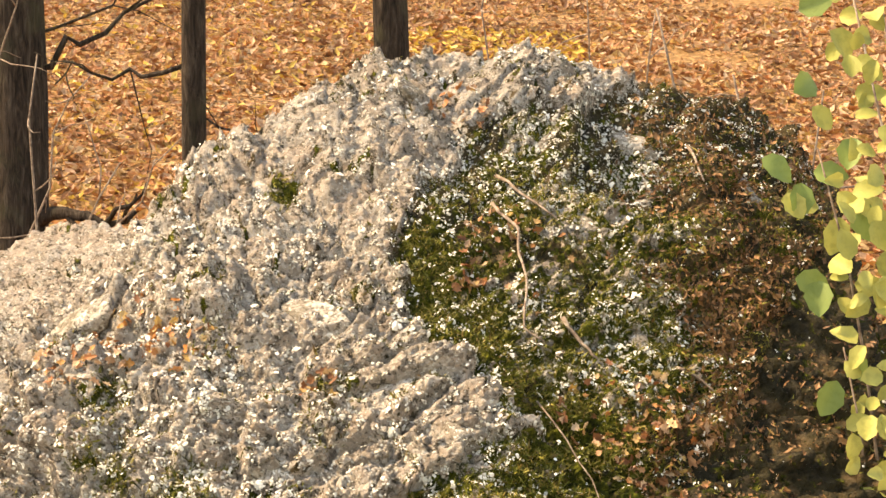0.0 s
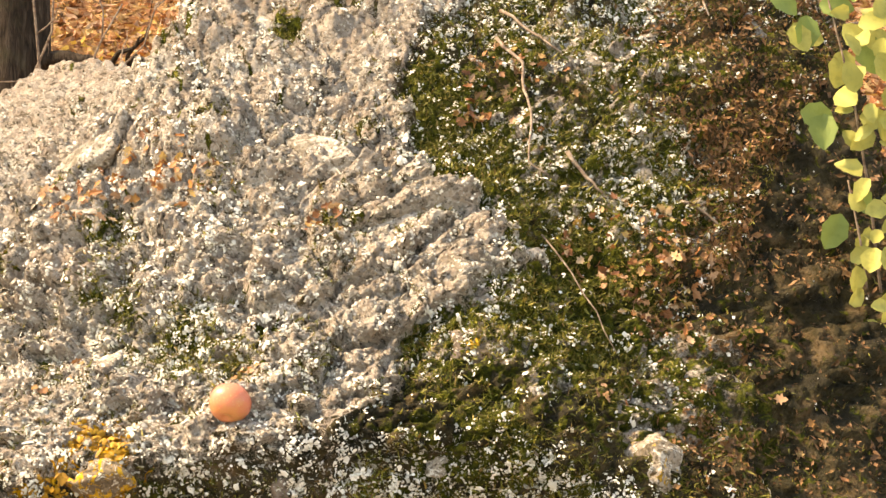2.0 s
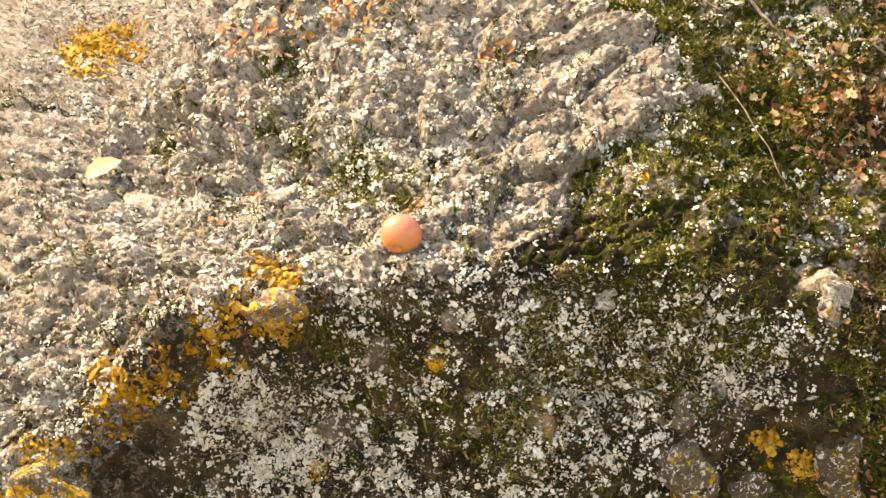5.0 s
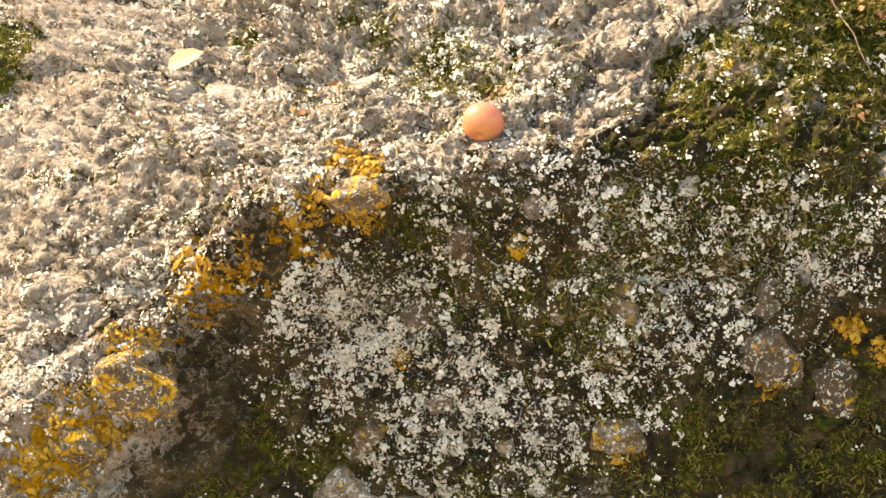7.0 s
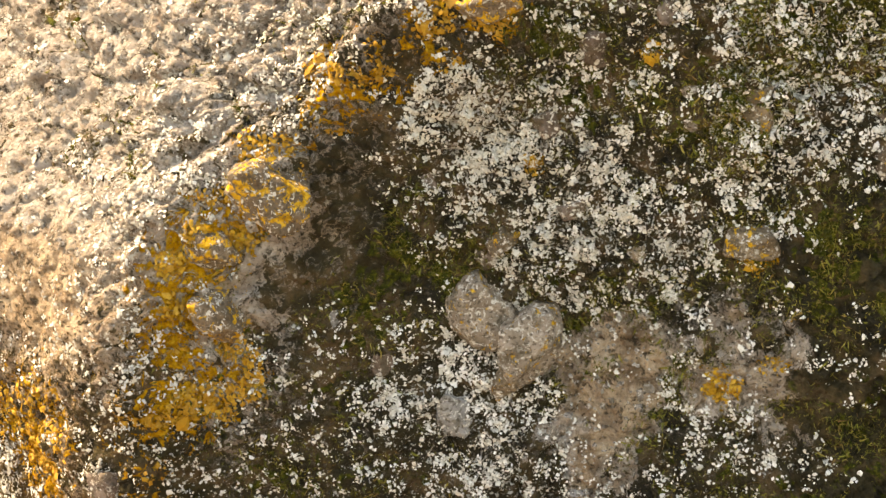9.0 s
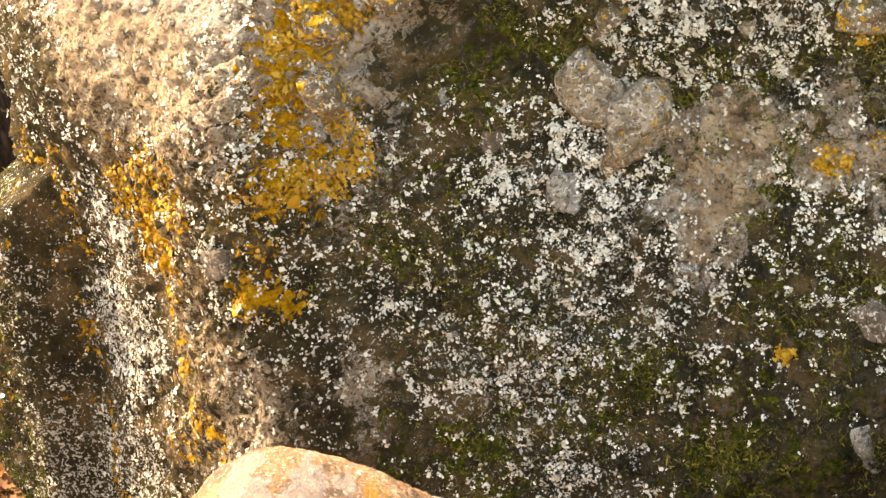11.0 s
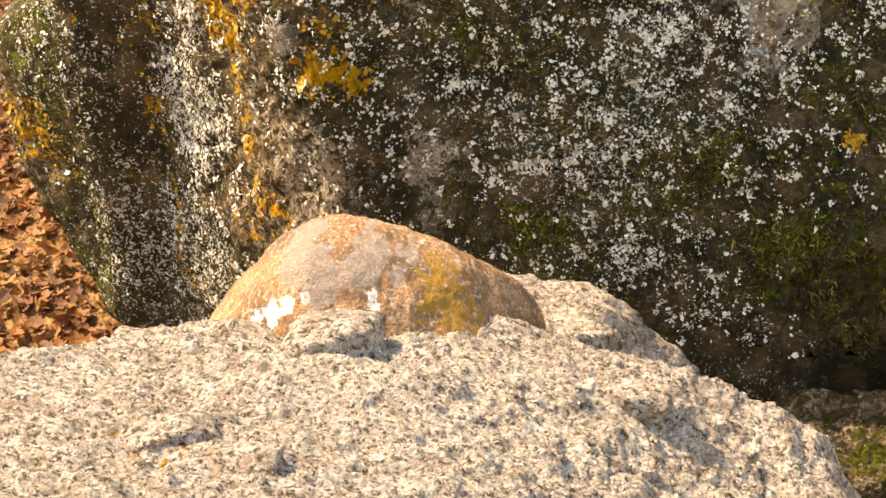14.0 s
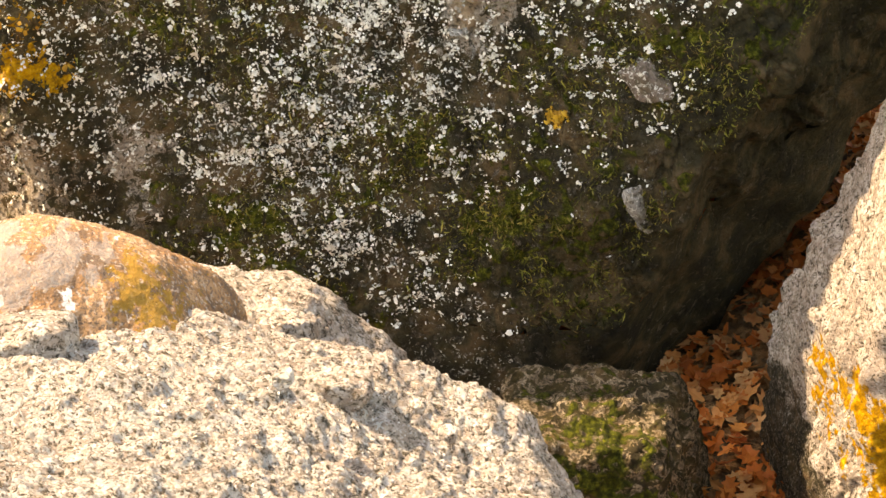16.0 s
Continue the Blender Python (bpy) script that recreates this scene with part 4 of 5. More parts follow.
# lichen-spotted stones: place, width, height, turn and material
FACE_STONES = [(-0.675, 4.33, 1.32, 0.15, 0.18, 10, stone_half), (-0.57, 4.35, 1.27, 0.13, 0.22, -32, stone_half), (-0.62, 4.33, 1.17, 0.06, 0.10, -25, stone_gold),
               (-0.143, 4.32, 1.462, 0.11, 0.09, -8, stone_gold), (-0.140, 4.28, 1.725, 0.07, 0.09, 5, stone_gold), (-1.04, 4.21, 1.59, 0.19, 0.13, -20, stone_rich),
               (-1.14, 4.19, 1.47, 0.13, 0.09, -30, stone_rich), (0.24, 4.30, 1.56, 0.10, 0.12, 10, stone_dark), (0.12, 4.31, 1.63, 0.12, 0.13, 0, stone_dark),
               (-1.15, 4.18, 1.37, 0.12, 0.09, -40, stone_rich), (-0.60, 4.22, 1.955, 0.14, 0.08, -5, stone_rich), (-0.613, 4.31, 1.47, 0.06, 0.06, 30, stone_gold),
               (0.40, 4.29, 1.62, 0.11, 0.15, 15, stone_dark), (0.52, 4.28, 1.65, 0.10, 0.12, 40, stone_dark), (-0.362, 4.33, 1.432, 0.05, 0.07, -20, stone_gold)]
for x, y, z, w, h, turn, stone in FACE_STONES:
    cobble((x, y, z), w, h, 0.16 if h > 0.17 or w > 0.18 else 0.11 if w > 0.1 else 0.07, stone, "tan stone spotted with yellow lichen", turn, 0.14)
BROWN_STONES = [(-0.435, 4.26, 1.85, 0.09, 0.09), (0.12, 4.32, 1.735, 0.13, 0.10), (-0.30, 4.3, 1.93, 0.06, 0.07), (-0.52, 4.28, 1.70, 0.07, 0.06), (-0.75, 4.3, 1.58, 0.05, 0.05), (-0.47, 4.3, 1.53, 0.05, 0.06), (-0.86, 4.3, 1.22, 0.08, 0.06), (-0.63, 4.39, 1.45, 0.07, 0.08), (-0.37, 4.45, 1.39, 0.06, 0.08), (-0.62, 4.42, 1.60, 0.09, 0.10), (-1.4, 4.2, 0.98, 0.12, 0.10), (-0.12, 4.28, 0.84, 0.09, 0.12), (0.05, 4.5, 2.1, 0.1, 0.16), (-1.56, 4.4, 0.62, 0.1, 0.1)]
for k, (x, y, z, w, h) in enumerate(BROWN_STONES):
    cobble((x, y, z), w, h, 0.06, stone_brown, "dull brown stone", 23 * k)
GREY_STONES = [(-0.725, 4.31, 1.11, 0.08, 0.10), (0.33, 4.3, 1.75, 0.09, 0.12), (-0.142, 4.26, 0.578, 0.05, 0.12), (0.19, 4.33, 1.79, 0.06, 0.07), (-1.56, 4.47, 1.42, 0.10, 0.09), (-0.5, 4.4, 0.95, 0.07, 0.06), (-0.95, 4.3, 1.32, 0.07, 0.06)]
for k, (x, y, z, w, h) in enumerate(GREY_STONES):
    cobble((x, y, z), w, h, 0.045, stone_grey, "smooth grey stone", 8 * k, 0.3)
PALE_STONES = [(0.29, 5.27, 2.57, 0.13, 0.10), (-0.259, 4.27, 1.778, 0.05, 0.05), (-0.268, 4.28, 1.71, 0.06, 0.07), (-0.28, 4.35, 1.339, 0.05, 0.06), (0.44, 5.62, 2.74, 0.18, 0.10),
               (-0.25, 4.93, 2.40, 0.17, 0.09), (-0.50, 5.04, 2.45, 0.17, 0.09), (-0.75, 5.04, 2.42, 0.15, 0.09), (0.52, 4.60, 2.03, 0.05, 0.09), (0.40, 5.0, 2.36, 0.06, 0.05), (-0.46, 4.61, 1.6, 0.04, 0.05),
               (-1.46, 4.61, 1.57, 0.05, 0.06), (0.69, 5.56, 2.60, 0.14, 0.13), (-0.37, 5.34, 2.63, 0.09, 0.07), (-0.06, 5.58, 2.83, 0.14, 0.1)]
for k, (x, y, z, w, h) in enumerate(PALE_STONES):
    cobble((x, y, z), w, h, 0.6 * min(w, h), stone_pale, "pale weathered stone", 31 * k, 0.34)
CREST_STONES = [(0.05, 4.66, 2.24, 0.14, 0.10), (-0.1, 4.75, 2.3, 0.16, 0.1), (-0.65, 4.5, 2.05, 0.10, 0.07), (-0.9, 4.62, 2.08, 0.12, 0.09),
                (-0.25, 4.45, 2.04, 0.1, 0.08), (-0.15, 4.42, 2.02, 0.08, 0.1), (-0.3, 4.62, 2.16, 0.12, 0.08), (-0.72, 4.85, 2.3, 0.12, 0.08), (-0.52, 4.7, 2.2, 0.10, 0.06), (0.28, 4.5, 2.0, 0.08, 0.06), (-0.03, 4.37, 1.95, 0.07, 0.1)]
for k, (x, y, z, w, h) in enumerate(CREST_STONES):
    cobble((x, y, z), w, h, 0.7 * min(w, h), stone_pale, "pale weathered stone", 47 * k, 0.25)

cobble((0.36, 4.34, 1.94), 0.10, 0.13, 0.12, stone_half, "pale stone with yellow lichen along its foot", 0, 0.15)

# ---- growth and grit on the boulder, too small to count ----
RNG = np.random.default_rng(7)
SUNNY = (B_MASK["dark"] < 0.3) & (B_MASK["moss"] < 0.35)
base, faces = np.array([(1, 0, 0), (-0.4, 0.9, 0), (-0.6, -0.8, 0), (0.2, 0.15, 0.8), (0.5, -0.7, 0.3), (-0.8, 0.1, 0.35), (0.4, 0.7, 0.35)], float), [(0, 6, 3), (6, 1, 3), (1, 5, 3), (5, 2, 3), (2, 4, 3), (4, 0, 3)]


pts, nrm, _ = pick_on_boulder(SUNNY * 1.0, 9000, RNG)
me = scatter("grit", base, faces, pts, nrm, RNG.lognormal(-5.7, 0.55, len(pts)), RNG, 0.4, -0.001)
tagged(part("grit", me, stone_pale, boulder, "loose pale grit and crumbs of stone"), kind="stuff")

tf, ff = fan(5, 0.4, 0.25, RNG)
clump = 0.5 + 0.5 * value_noise(B_CO, 26, 200)
dens = np.clip(B_MASK["lichen"] - 0.15, 0, 1) ** 1.6 * (0.16 + 0.84 * step(0.32, 0.80, clump)) * step(0.42, 0.60, 0.5 + 0.5 * value_noise(B_CO, 75, 205)) * np.where(SUNNY, 0.35, 1.0) * np.where(B_MASK["moss"] > 0.38, 0.8, 1.0)
hub, hub_n, _ = pick_on_boulder(dens, 30000, RNG)
many = RNG.integers(1, 7, len(hub))
pts, nrm = np.repeat(hub, many, 0), np.repeat(hub_n, many, 0)
off = RNG.normal(0, 0.0045, pts.shape)
pts = pts + off - nrm * (off * nrm).sum(1)[:, None]
me = scatter("lichen_crust", tf, ff, pts, nrm, RNG.lognormal(-6.05, 0.35, len(pts)), RNG, 0.4, 0.003)
tagged(part("lichen_crust", me, flake_mat, boulder, "grey-white lichen flakes"), kind="stuff")

pts, nrm, _ = pick_on_boulder(np.clip(B_MASK["gold"] - 0.35, 0, 1) * step(0.45, 0.65, 0.5 + 0.5 * value_noise(B_CO, 22, 210)), 13000, RNG)
me = scatter("yellow_lichen", tf, ff, pts, nrm, RNG.lognormal(-5.85, 0.45, len(pts)), RNG, 0.4, 0.002)
tagged(part("yellow_lichen", me, gold_mat, boulder, "mustard-yellow lichen"), kind="stuff")

blade = np.array([(-0.16, 0, 0), (0.16, 0, 0), (0.10, 0.35, 0.6), (0, 0.9, 1.0)], float)
pts, nrm, idx = pick_on_boulder(np.clip(B_MASK["moss"] - 0.24, 0, 1) * step(0.2, 0.6, 0.5 + 0.5 * value_noise(B_CO, 14, 220)), 140000, RNG)
me = scatter("moss", blade, [(0, 1, 2), (0, 2, 3)], pts, nrm, np.minimum(RNG.lognormal(-5.05, 0.4, len(pts)), 0.014), RNG, 0.55, -0.001)
tagged(part("moss", me, moss_mat, boulder, "tufts of olive-green moss"), kind="stuff")

pts, nrm, idx = pick_on_boulder(step(0.3, 0.45, B_MASK["dark"]) * step(0.1, 0.25, B_MASK["moss"]) * step(0.15, 0.7, 0.5 + 0.5 * value_noise(B_CO, 9, 230)) * step(0.30, 0.60, B_CO[:, 0]) * step(1.3, 2.1, B_CO[:, 2]), 20000, RNG)
me = scatter("leaf_litter", SIMPLE[0], SIMPLE[1], pts, nrm, np.minimum(RNG.lognormal(-5.45, 0.5, len(pts)), 0.012), RNG, 0.6, 0.004)
tagged(part("leaf_litter", me, crumb_mat, boulder, "brown crumbs of old leaves"), kind="stuff")

S_CO = np.zeros(len(slab.data.vertices) * 3, np.float32)
slab.data.vertices.foreach_get("co", S_CO)
S_NO = S_CO.copy()
slab.data.vertex_normals.foreach_get("vector", S_NO)
S_CO, S_NO = S_CO.reshape(-1, 3).astype(float), S_NO.reshape(-1, 3).astype(float)
i = RNG.choice(np.flatnonzero((S_CO[:, 2] > 0.95) & (S_CO[:, 1] > 2.0)), 6500)
for mat_, part_i, label in ((stone_pale, i[:2500], "pale grit"), (stone_brown, i[2500:2900], "brown grit"), (stone_white, i[2900:], "white grit")):
    me = scatter("grit", base, faces, S_CO[part_i], S_NO[part_i], RNG.lognormal(-6.4, 0.5, len(part_i)), RNG, 0.4, -0.001)
    tagged(part("grit", me, mat_, slab, label), kind="stuff")

# ---- leaves and twigs lying on the boulder ----
LL, LF = lobed_leaf()
HEAPS = [(-0.62, 4.96, 2.37, 0.07, 50), (-0.72, 4.91, 2.34, 0.07, 60), (-0.51, 4.93, 2.37, 0.06, 35), (0.11, 5.18, 2.57, 0.07, 60), (0.37, 4.79, 2.22, 0.11, 140), (0.06, 5.05, 2.49, 0.04, 25), (0.04, 5.55, 2.8, 0.05, 25), (-0.24, 4.78, 2.3, 0.04, 16),
         (-0.37, 4.42, 2.07, 0.03, 16), (0.45, 4.72, 2.15, 0.08, 70), (0.25, 4.45, 1.98, 0.06, 8), (0.55, 4.85, 2.2, 0.12, 25), (0.3, 5.2, 2.5, 0.2, 25), (0.62, 4.6, 1.85, 0.12, 12), (-0.7, 4.5, 2.03, 0.05, 8)]
hp, hn = [], []
for x, y, z, r, n in HEAPS:
    near = np.flatnonzero(((B_CO - (x, y, z)) ** 2).sum(1) < (1.4 * r) ** 2)
    if len(near):
        i = RNG.choice(near, n)
        hp.append(B_CO[i])
        hn.append(B_NO[i])
hp, hn = np.concatenate(hp), np.concatenate(hn)
thing("fallen_leaves", scatter("fallen_leaves", LL, LF, hp, hn, RNG.uniform(0.007, 0.014, len(hp)), RNG, 0.5, 0.006), litter_mat, "small dry orange leaves caught in the boulder's hollows", "leaves", kind="stuff")


def strewn(points, radius, label, lift=0.012):
    pts = [Vector(on_boulder(p)[0]) + Vector(on_boulder(p)[1]) * lift for p in points]
    fine = []
    for a, b in zip(pts, pts[1:]):
        fine += [a.lerp(b, k / 3) + Vector(RNG.normal(0, 0.002, 3)) for k in range(3)]
    fine.append(pts[-1])
    bm = bmesh.new()
    tube(bm, fine, [radius * (1 - 0.6 * k / len(fine)) for k in range(len(fine))])
    me = bpy.data.meshes.new("twig")
    bm.to_mesh(me)
    bm.free()
    return thing("twig", me, twig_mat, label, "twig", "twigs on the boulder")


strewn([(0.09, 5.27, 2.61), (0.15, 5.20, 2.56), (0.15, 5.11, 2.52), (0.17, 5.05, 2.47), (0.18, 4.93, 2.42), (0.20, 4.91, 2.40)], 0.004, "crooked pale twig lying on the moss")
strewn([(0.09, 5.36, 2.69), (0.17, 5.29, 2.62), (0.23, 5.23, 2.58)], 0.004, "thin straight twig lying on the moss")
strewn([(0.55, 5.62, 2.68), (0.57, 5.50, 2.62)], 0.004, "thin straight twig lying on the moss")
strewn([(0.46, 4.94, 2.31), (0.51, 4.93, 2.28), (0.56, 4.91, 2.23)], 0.004, "thin straight twig lying on the moss")
strewn([(0.22, 4.97, 2.42), (0.27, 4.93, 2.37), (0.30, 4.9, 2.34)], 0.005, "thin straight twig lying on the moss")
strewn([(0.18, 4.78, 2.27), (0.25, 4.66, 2.18), (0.31, 4.55, 2.08)], 0.002, "thin straight twig lying on the moss")

bm = bmesh.new()
place, n = on_boulder((-1.02, 4.75, 2.06))
n = Vector((-0.25, -0.65, 0.72)).normalized()
along = Vector((0.85, 0.25, 0.45))
along = (along - n * along.dot(n)).normalized()
oval_leaf(bm, Matrix.Translation(Vector(place) + Vector((-0.03, -0.03, 0.015))) @ Matrix((along.cross(n), along, n)).transposed().to_4x4(), 0.075, 0.024, 0.35, 0.15)
me = bpy.data.meshes.new("leaf")
bm.to_mesh(me)
bm.free()
thing("leaf", me, dry_mat, "curled pale dry leaf lying on the boulder", "leaf")


# ---- apple ----
def apple_mesh(r):
    bm = bmesh.new()
    bmesh.ops.create_uvsphere(bm, u_segments=40, v_segments=28, radius=1)
    for v in bm.verts:
        rad = math.hypot(v.co.x, v.co.y)
        dip = 0.30 * math.exp(-(rad / 0.22) ** 2)
        v.co.z = (v.co.z * 0.90 - (dip if v.co.z > 0 else -0.6 * dip))
        k = 1 + 0.05 * v.co.z + 0.015 * math.cos(5 * math.atan2(v.co.y, v.co.x))
        v.co.x *= k
        v.co.y *= k
        v.co *= r
    for f in bm.faces:
        f.smooth = True
    me = bpy.data.meshes.new("apple")
    bm.to_mesh(me)
    bm.free()
    return me


apple = thing("apple", apple_mesh(0.0375), apple_mat, "small rosy yellow apple lying on the boulder's ledge", "apple")
near = ((B_CO[:, 0] + 0.385) ** 2 + (B_CO[:, 1] - 4.275) ** 2 < 0.03 ** 2) & (B_CO[:, 2] > 1.93)
apple.matrix_world = pose(-0.385, 4.275, float(np.percentile(B_CO[near, 2], 75)) + 0.022, -52, 14, 0)
bm = bmesh.new()
tube(bm, [(0, 0, 0.018), (0.001, 0, 0.027), (0.004, 0.001, 0.036)], [0.0016, 0.0013, 0.0018])
part("stalk", bm, twig_mat, apple, "short brown stalk")


# ---- ground ----
def ground_height(x, y):
    p = np.stack([np.ravel(x), np.ravel(y), 0 * np.ravel(x)], 1)
    bumps = (0.05 * fbm(p, 0.9, 3, 300)).reshape(np.shape(x)) * step(6.5, 9, y)
    return 0.13 * np.maximum(y - 8, 0) + 0.32 * np.exp(-((x - 0.45) / 0.45) ** 2 - ((y - 5.0) / 0.55) ** 2) + bumps


n = 220
g = np.linspace(-1, 1, n)
gx, gy = np.meshgrid(g * 5 + g ** 5 * 95, 6 + g * 5 + g ** 5 * 95)
gv = np.stack([gx, gy, ground_height(gx, gy)], -1).reshape(-1, 3)
i = (np.arange(n - 1)[None, :] + n * np.arange(n - 1)[:, None]).ravel()
ground = thing("ground", mesh_from("ground", gv, np.stack([i, i + 1, i + n + 1, i + n], 1), False), soil_mat, "rising forest floor thick with fallen orange leaves", "ground", kind="structure")


def litter(name, count, x0, x1, y0, y1, size, material, template, label, seed, fanned=0.0, lift=0.02):
    rng = np.random.default_rng(seed)
    y = y0 + (y1 - y0) * rng.random(count) ** 1.15
    x = x0 + (x1 - x0) * rng.random(count)
    x = np.where(fanned > 0, x * (0.25 + fanned * y), x)
    p = np.stack([x, y, ground_height(x, y)], 1)
    up = np.tile((0.0, 0.0, 1.0), (count, 1))
    me = scatter(name, template[0], template[1], p, up, size * rng.uniform(0.7, 1.25, count), rng, 0.8, lift)
    return thing(name, me, material, label, "leaves", kind="stuff")


litter("fallen_leaves", 130000, -1.7, 1.0, 8.0, 44.0, 0.050, litter_mat, SIMPLE, "deep carpet of fallen orange leaves on the slope", 11, 0.20)
# left of the boulder the leaves take the colours darkened for shade
litter("fallen_leaves", 22000, -4.6, -1.6, 4.2, 9.0, 0.022, shaded_litter_mat, (LL, LF), "dry orange leaves on the forest floor beside the boulder", 12)
litter("fallen_leaves", 5200, -0.45, 0.9, 3.7, 5.4, 0.024, rust_mat, (LL, LF), "rust-red leaves heaped in the hollow under the boulder", 13, 0.0, 0.03)
litter("fallen_leaves", 4000, 0.8, 3.2, 4.5, 10.0, 0.045, litter_mat, (LL, LF), "dry orange leaves on the forest floor beside the boulder", 14)

litter("fallen_leaves", 3500, -0.5, 1.3, 14.0, 24.0, 0.05, yellow_mat, SIMPLE, "yellowing leaves scattered over the slope", 15, 0.0, 0.06)
litter("fallen_leaves", 600, -5.0, -0.5, 15.0, 26.0, 0.05, yellow_mat, SIMPLE, "yellowing leaves scattered over the slope", 16, 0.0, 0.06)


# ---- trees ----
def tree(foot, top, radius, seed, limbs, label):
    rng = np.random.default_rng(seed)
    root = new("tree")
    root.location = foot
    tagged(root, label, "tree", "trees of the wood")
    spine = wander((0, 0, -0.1), np.array(top) - np.array(foot), 16, 0.025, rng)
    bm = bmesh.new()
    t = np.linspace(0, 1, 16)
    tube(bm, spine, list(radius * (1 - 0.35 * t) * (1 + 0.5 * np.exp(-t * 22))), 18)
    part("trunk", bm, bark_mat, root)
    for base_z, reach, r in limbs:
        start = np.array([np.interp(base_z, spine[:, 2], spine[:, a]) for a in range(3)])
        bm = bmesh.new()
        path = wander(start, start + np.array(reach), 9, 0.05, rng)
        tube(bm, path, list(r * (1 - 0.75 * np.linspace(0, 1, 9))), 8)
        for j in (3, 5, 6, 7):
            side = wander(path[j], path[j] + rng.normal(0, 0.22, 3) + 0.3 * np.array(reach), 5, 0.02, rng)
            tube(bm, side, list(0.35 * r * np.linspace(1, 0.3, 5)), 5)
        part("limb", bm, bark_mat, root)
    return root


tree((-2.10, 12.5, 0.55), (-2.05, 12.6, 9.5), 0.150, 1, [(1.10, (0.62, -0.3, 0.12), 0.045), (1.9, (0.9, 0.2, 0.5), 0.02), (2.1, (-0.6, -0.3, 0.3), 0.02), (4.5, (1.4, 0.3, 1.2), 0.05), (5.5, (-1.2, 0.4, 1.4), 0.05)], "thick dark-barked tree with bare low limbs")
tree((-0.98, 10.5, 0.3), (-1.02, 10.5, 8.0), 0.058, 2, [(1.9, (0.3, -0.2, 0.1), 0.008), (2.3, (-0.6, 0.1, -0.1), 0.012), (4.0, (0.8, 0.2, 1.0), 0.03)], "slender dark-barked young tree")
tree((-0.25, 13.0, 0.6), (-0.45, 13.1, 9.0), 0.10, 3, [(2.2, (-0.5, 0.0, 0.3), 0.02), (4.0, (0.8, 0.2, 1.0), 0.04)], "dark-barked tree standing behind the boulder")
tree((-2.84, 6.5, 0.0), (-3.7, 7.7, 7.0), 0.075, 4, [(0.35, (0.25, -0.1, 0.2), 0.006), (3.0, (0.8, 0.2, 1.0), 0.03)], "dark leaning tree close behind the boulder")
tree((-3.42, 7.0, 0.0), (-3.5, 7.0, 7.0), 0.05, 5, [(0.3, (0.3, -0.1, 0.15), 0.006), (3.0, (-0.8, 0.2, 1.0), 0.03)], "slender dark-barked young tree")
tree((-2.9, 16.5, 1.1), (-2.8, 16.5, 9.0), 0.06, 6, [(1.3, (0.9, 0.0, 0.3), 0.015), (4.0, (0.8, 0.2, 1.0), 0.03)], "slender dark-barked young tree")


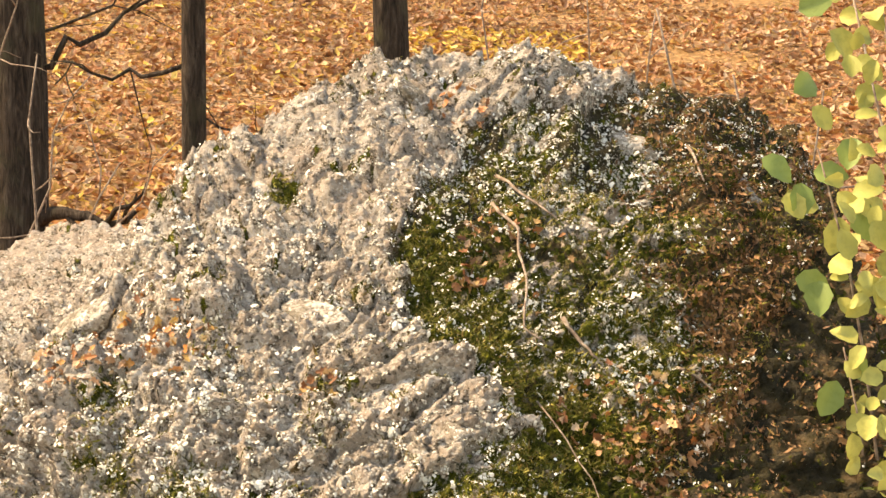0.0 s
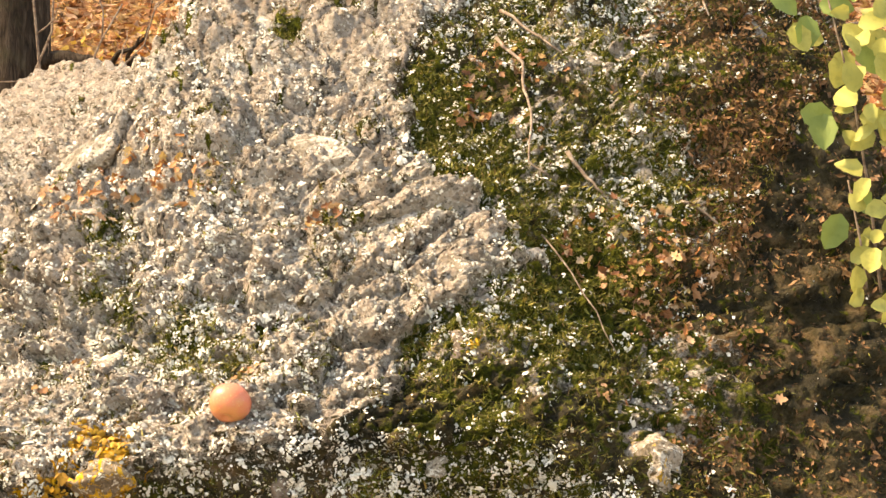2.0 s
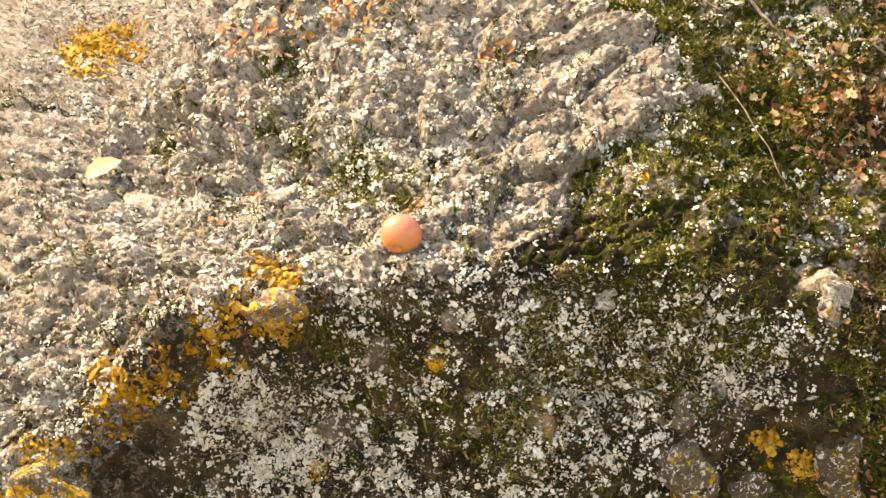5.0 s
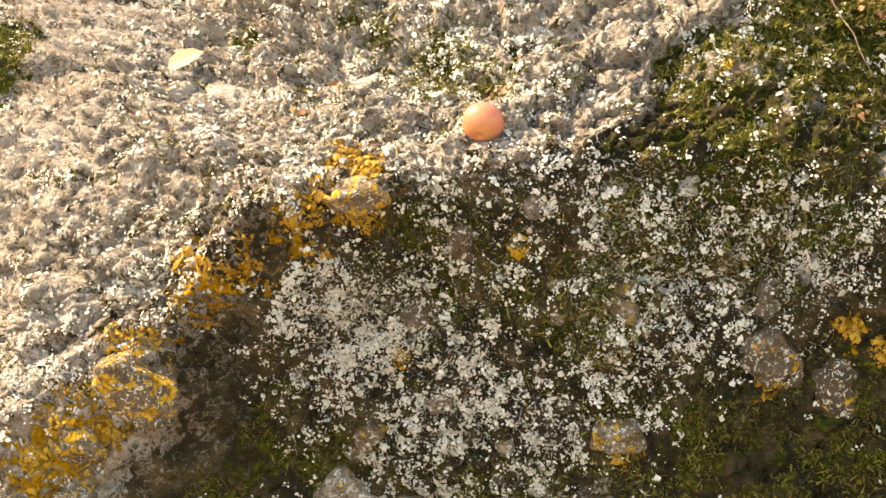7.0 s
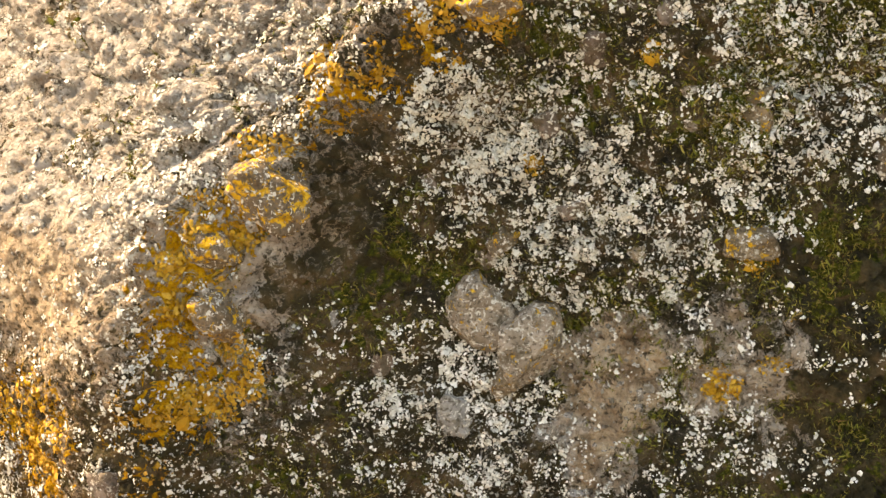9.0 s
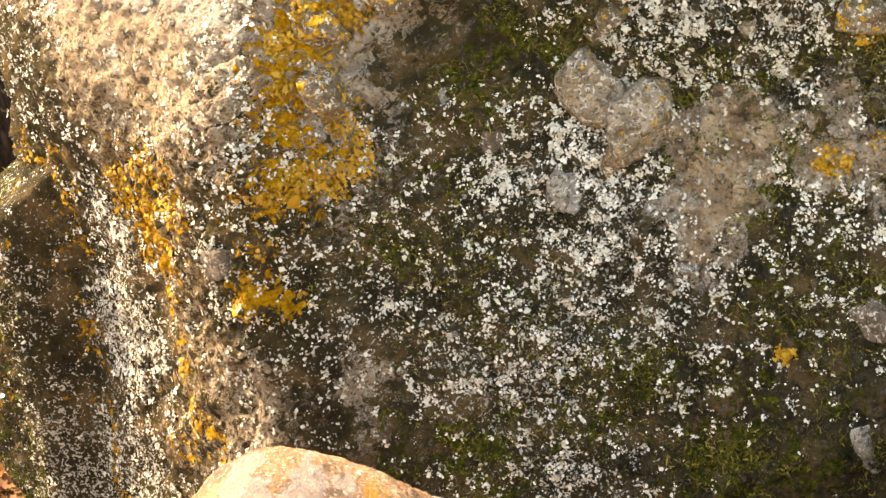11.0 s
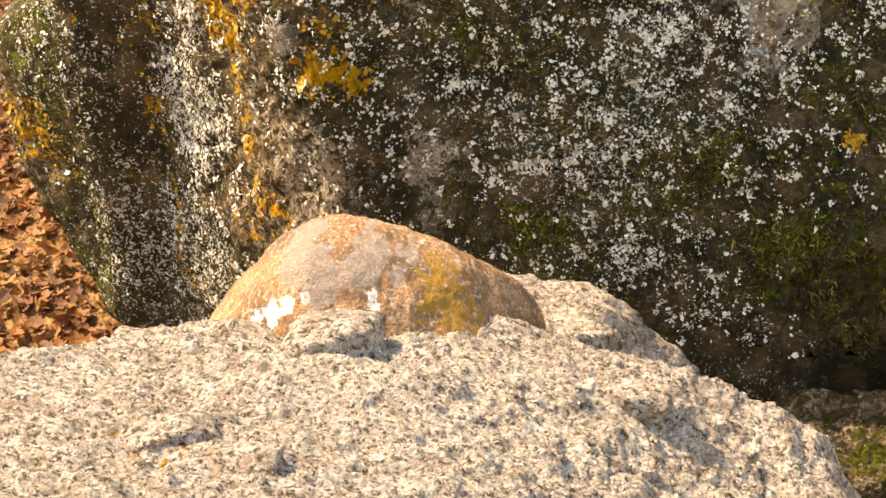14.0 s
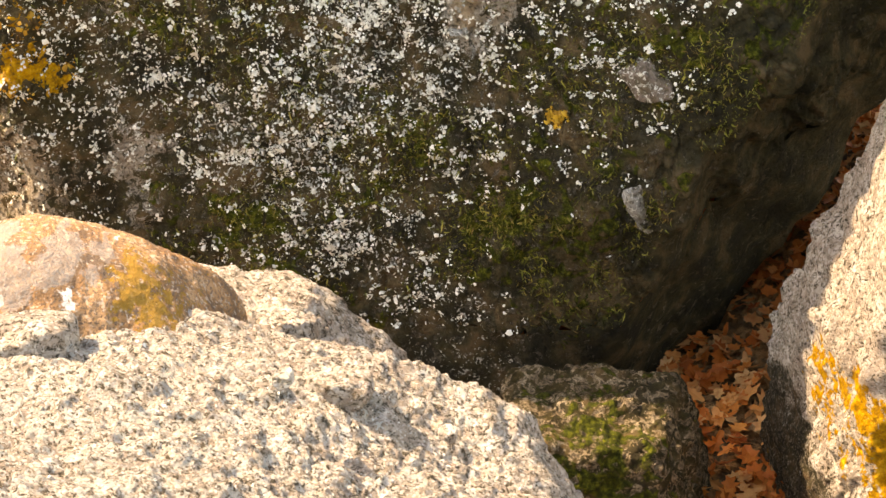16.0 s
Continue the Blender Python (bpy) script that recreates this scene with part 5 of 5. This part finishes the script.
# ---- shrub beside the boulder ----
def shrub():
    rng = np.random.default_rng(21)
    root = new("shrub")
    root.location = (1.05, 5.0, 0.0)
    tagged(root, "leafy shrub turning from green to yellow beside the boulder", "shrub")
    o = np.array(root.location)
    stems = []
    for tip in ((0.74, 4.95, 2.75), (0.80, 4.93, 3.05), (0.88, 4.97, 2.5), (0.95, 5.1, 2.95), (0.80, 4.95, 2.35), (1.05, 5.0, 2.7)):
        path = wander((0, 0, 0), np.array(tip) - o, 14, 0.02, rng)
        path[:, 0] += 0.10 * np.sin(np.linspace(0, math.pi, 14))
        bm = bmesh.new()
        tube(bm, path, list(np.linspace(0.010, 0.002, 14)), 6)
        part("stem", bm, twig_mat, root)
        stems.append(path + o)
    def blade(at, length, material, yaw, pitch, roll, label=""):
        bm = bmesh.new()
        n = Vector((0.1 + roll, -1.0, 0.35 + pitch)).normalized()
        u = Vector((math.cos(yaw), 0, math.sin(yaw)))
        u = (u - n * u.dot(n)).normalized()
        oval_leaf(bm, Matrix.Translation(Vector(at) - Vector(o)) @ Matrix((u.cross(n), u, n)).transposed().to_4x4(), length, length * 0.40, rng.uniform(0.15, 0.5), rng.uniform(0.05, 0.45))
        part("leaf", bm, material, root, label)
    NEAR = [(0.63, 2.73), (0.71, 2.68), (0.735, 2.70), (0.68, 2.66), (0.67, 2.645), (0.73, 2.83), (0.69, 2.86), (0.76, 2.98), (0.70, 3.02), (0.81, 2.77), (0.82, 2.64), (0.79, 2.61), (0.70, 2.49), (0.745, 2.485), (0.79, 2.28), (0.81, 2.33)]
    for k, (x, z) in enumerate(NEAR):
        m = shrub_mat if k in (3, 4, 5, 7, 11) else green_mat
        blade((x, 4.94 + 0.01 * (k % 3), z), rng.uniform(0.058, 0.08), m, rng.uniform(-2.2, 0.6), rng.uniform(-0.3, 0.5), rng.uniform(-0.5, 0.5))
    for k in range(170):
        z = rng.uniform(1.75, 3.1)
        x = 0.785 + 0.19 * rng.random() ** 1.2 + 0.03 * (2.2 < z < 2.5)
        blade((x, rng.uniform(4.78, 5.0), z), rng.uniform(0.034, 0.066), shrub_mat, rng.uniform(-3.1, 3.1), rng.uniform(-0.6, 1.0), rng.uniform(-1.0, 1.0), "yellow leaf" if k % 4 == 0 else "")
    return root


shrub()


# ---- bare twigs behind the boulder's crest ----
def brush(foot, tips, seed, label):
    rng = np.random.default_rng(seed)
    root = new("bush")
    root.location = foot
    tagged(root, label, "bush", "bare bushes behind the boulder")
    for tip in tips:
        bm = bmesh.new()
        path = wander((0, 0, 0), np.array(tip) - np.array(foot), 12, 0.035, rng)
        tube(bm, path, list(np.linspace(0.012, 0.003, 12)), 6)
        for j in (5, 7, 8, 9, 10):
            tube(bm, wander(path[j], path[j] + rng.normal(0, 0.16, 3), 5, 0.01, rng), list(np.linspace(0.004, 0.0015, 5)), 5)
        part("stem", bm, twig_mat, root)
    return root


brush((1.5, 6.9, 0.0), ((0.55, 6.5, 2.97), (0.75, 6.5, 2.80), (1.15, 6.6, 2.96), (1.0, 6.6, 2.75)), 31, "bare grey-brown bush behind the boulder")
brush((-1.7, 9.5, 0.2), ((-1.9, 9.2, 2.6), (-1.2, 9.3, 2.3), (-1.5, 9.3, 2.7)), 32, "bare grey-brown bush below the slope")
brush((-2.6, 11.8, 0.5), ((-1.9, 11.5, 3.0), (-1.6, 11.5, 2.5), (-2.2, 11.4, 2.8), (-1.2, 11.6, 2.2), (-2.5, 11.4, 2.5)), 34, "bare grey-brown bush below the slope")
brush((0.4, 11.0, 0.4), ((0.2, 10.6, 3.1), (0.6, 10.7, 3.0), (0.9, 10.7, 2.8)), 35, "bare grey-brown bush behind the boulder")
brush((-3.2, 5.9, 0.0), ((-2.75, 5.8, 0.5), (-3.0, 5.8, 0.55), (-2.8, 5.6, 0.3)), 33, "bare grey-brown bush below the slope")
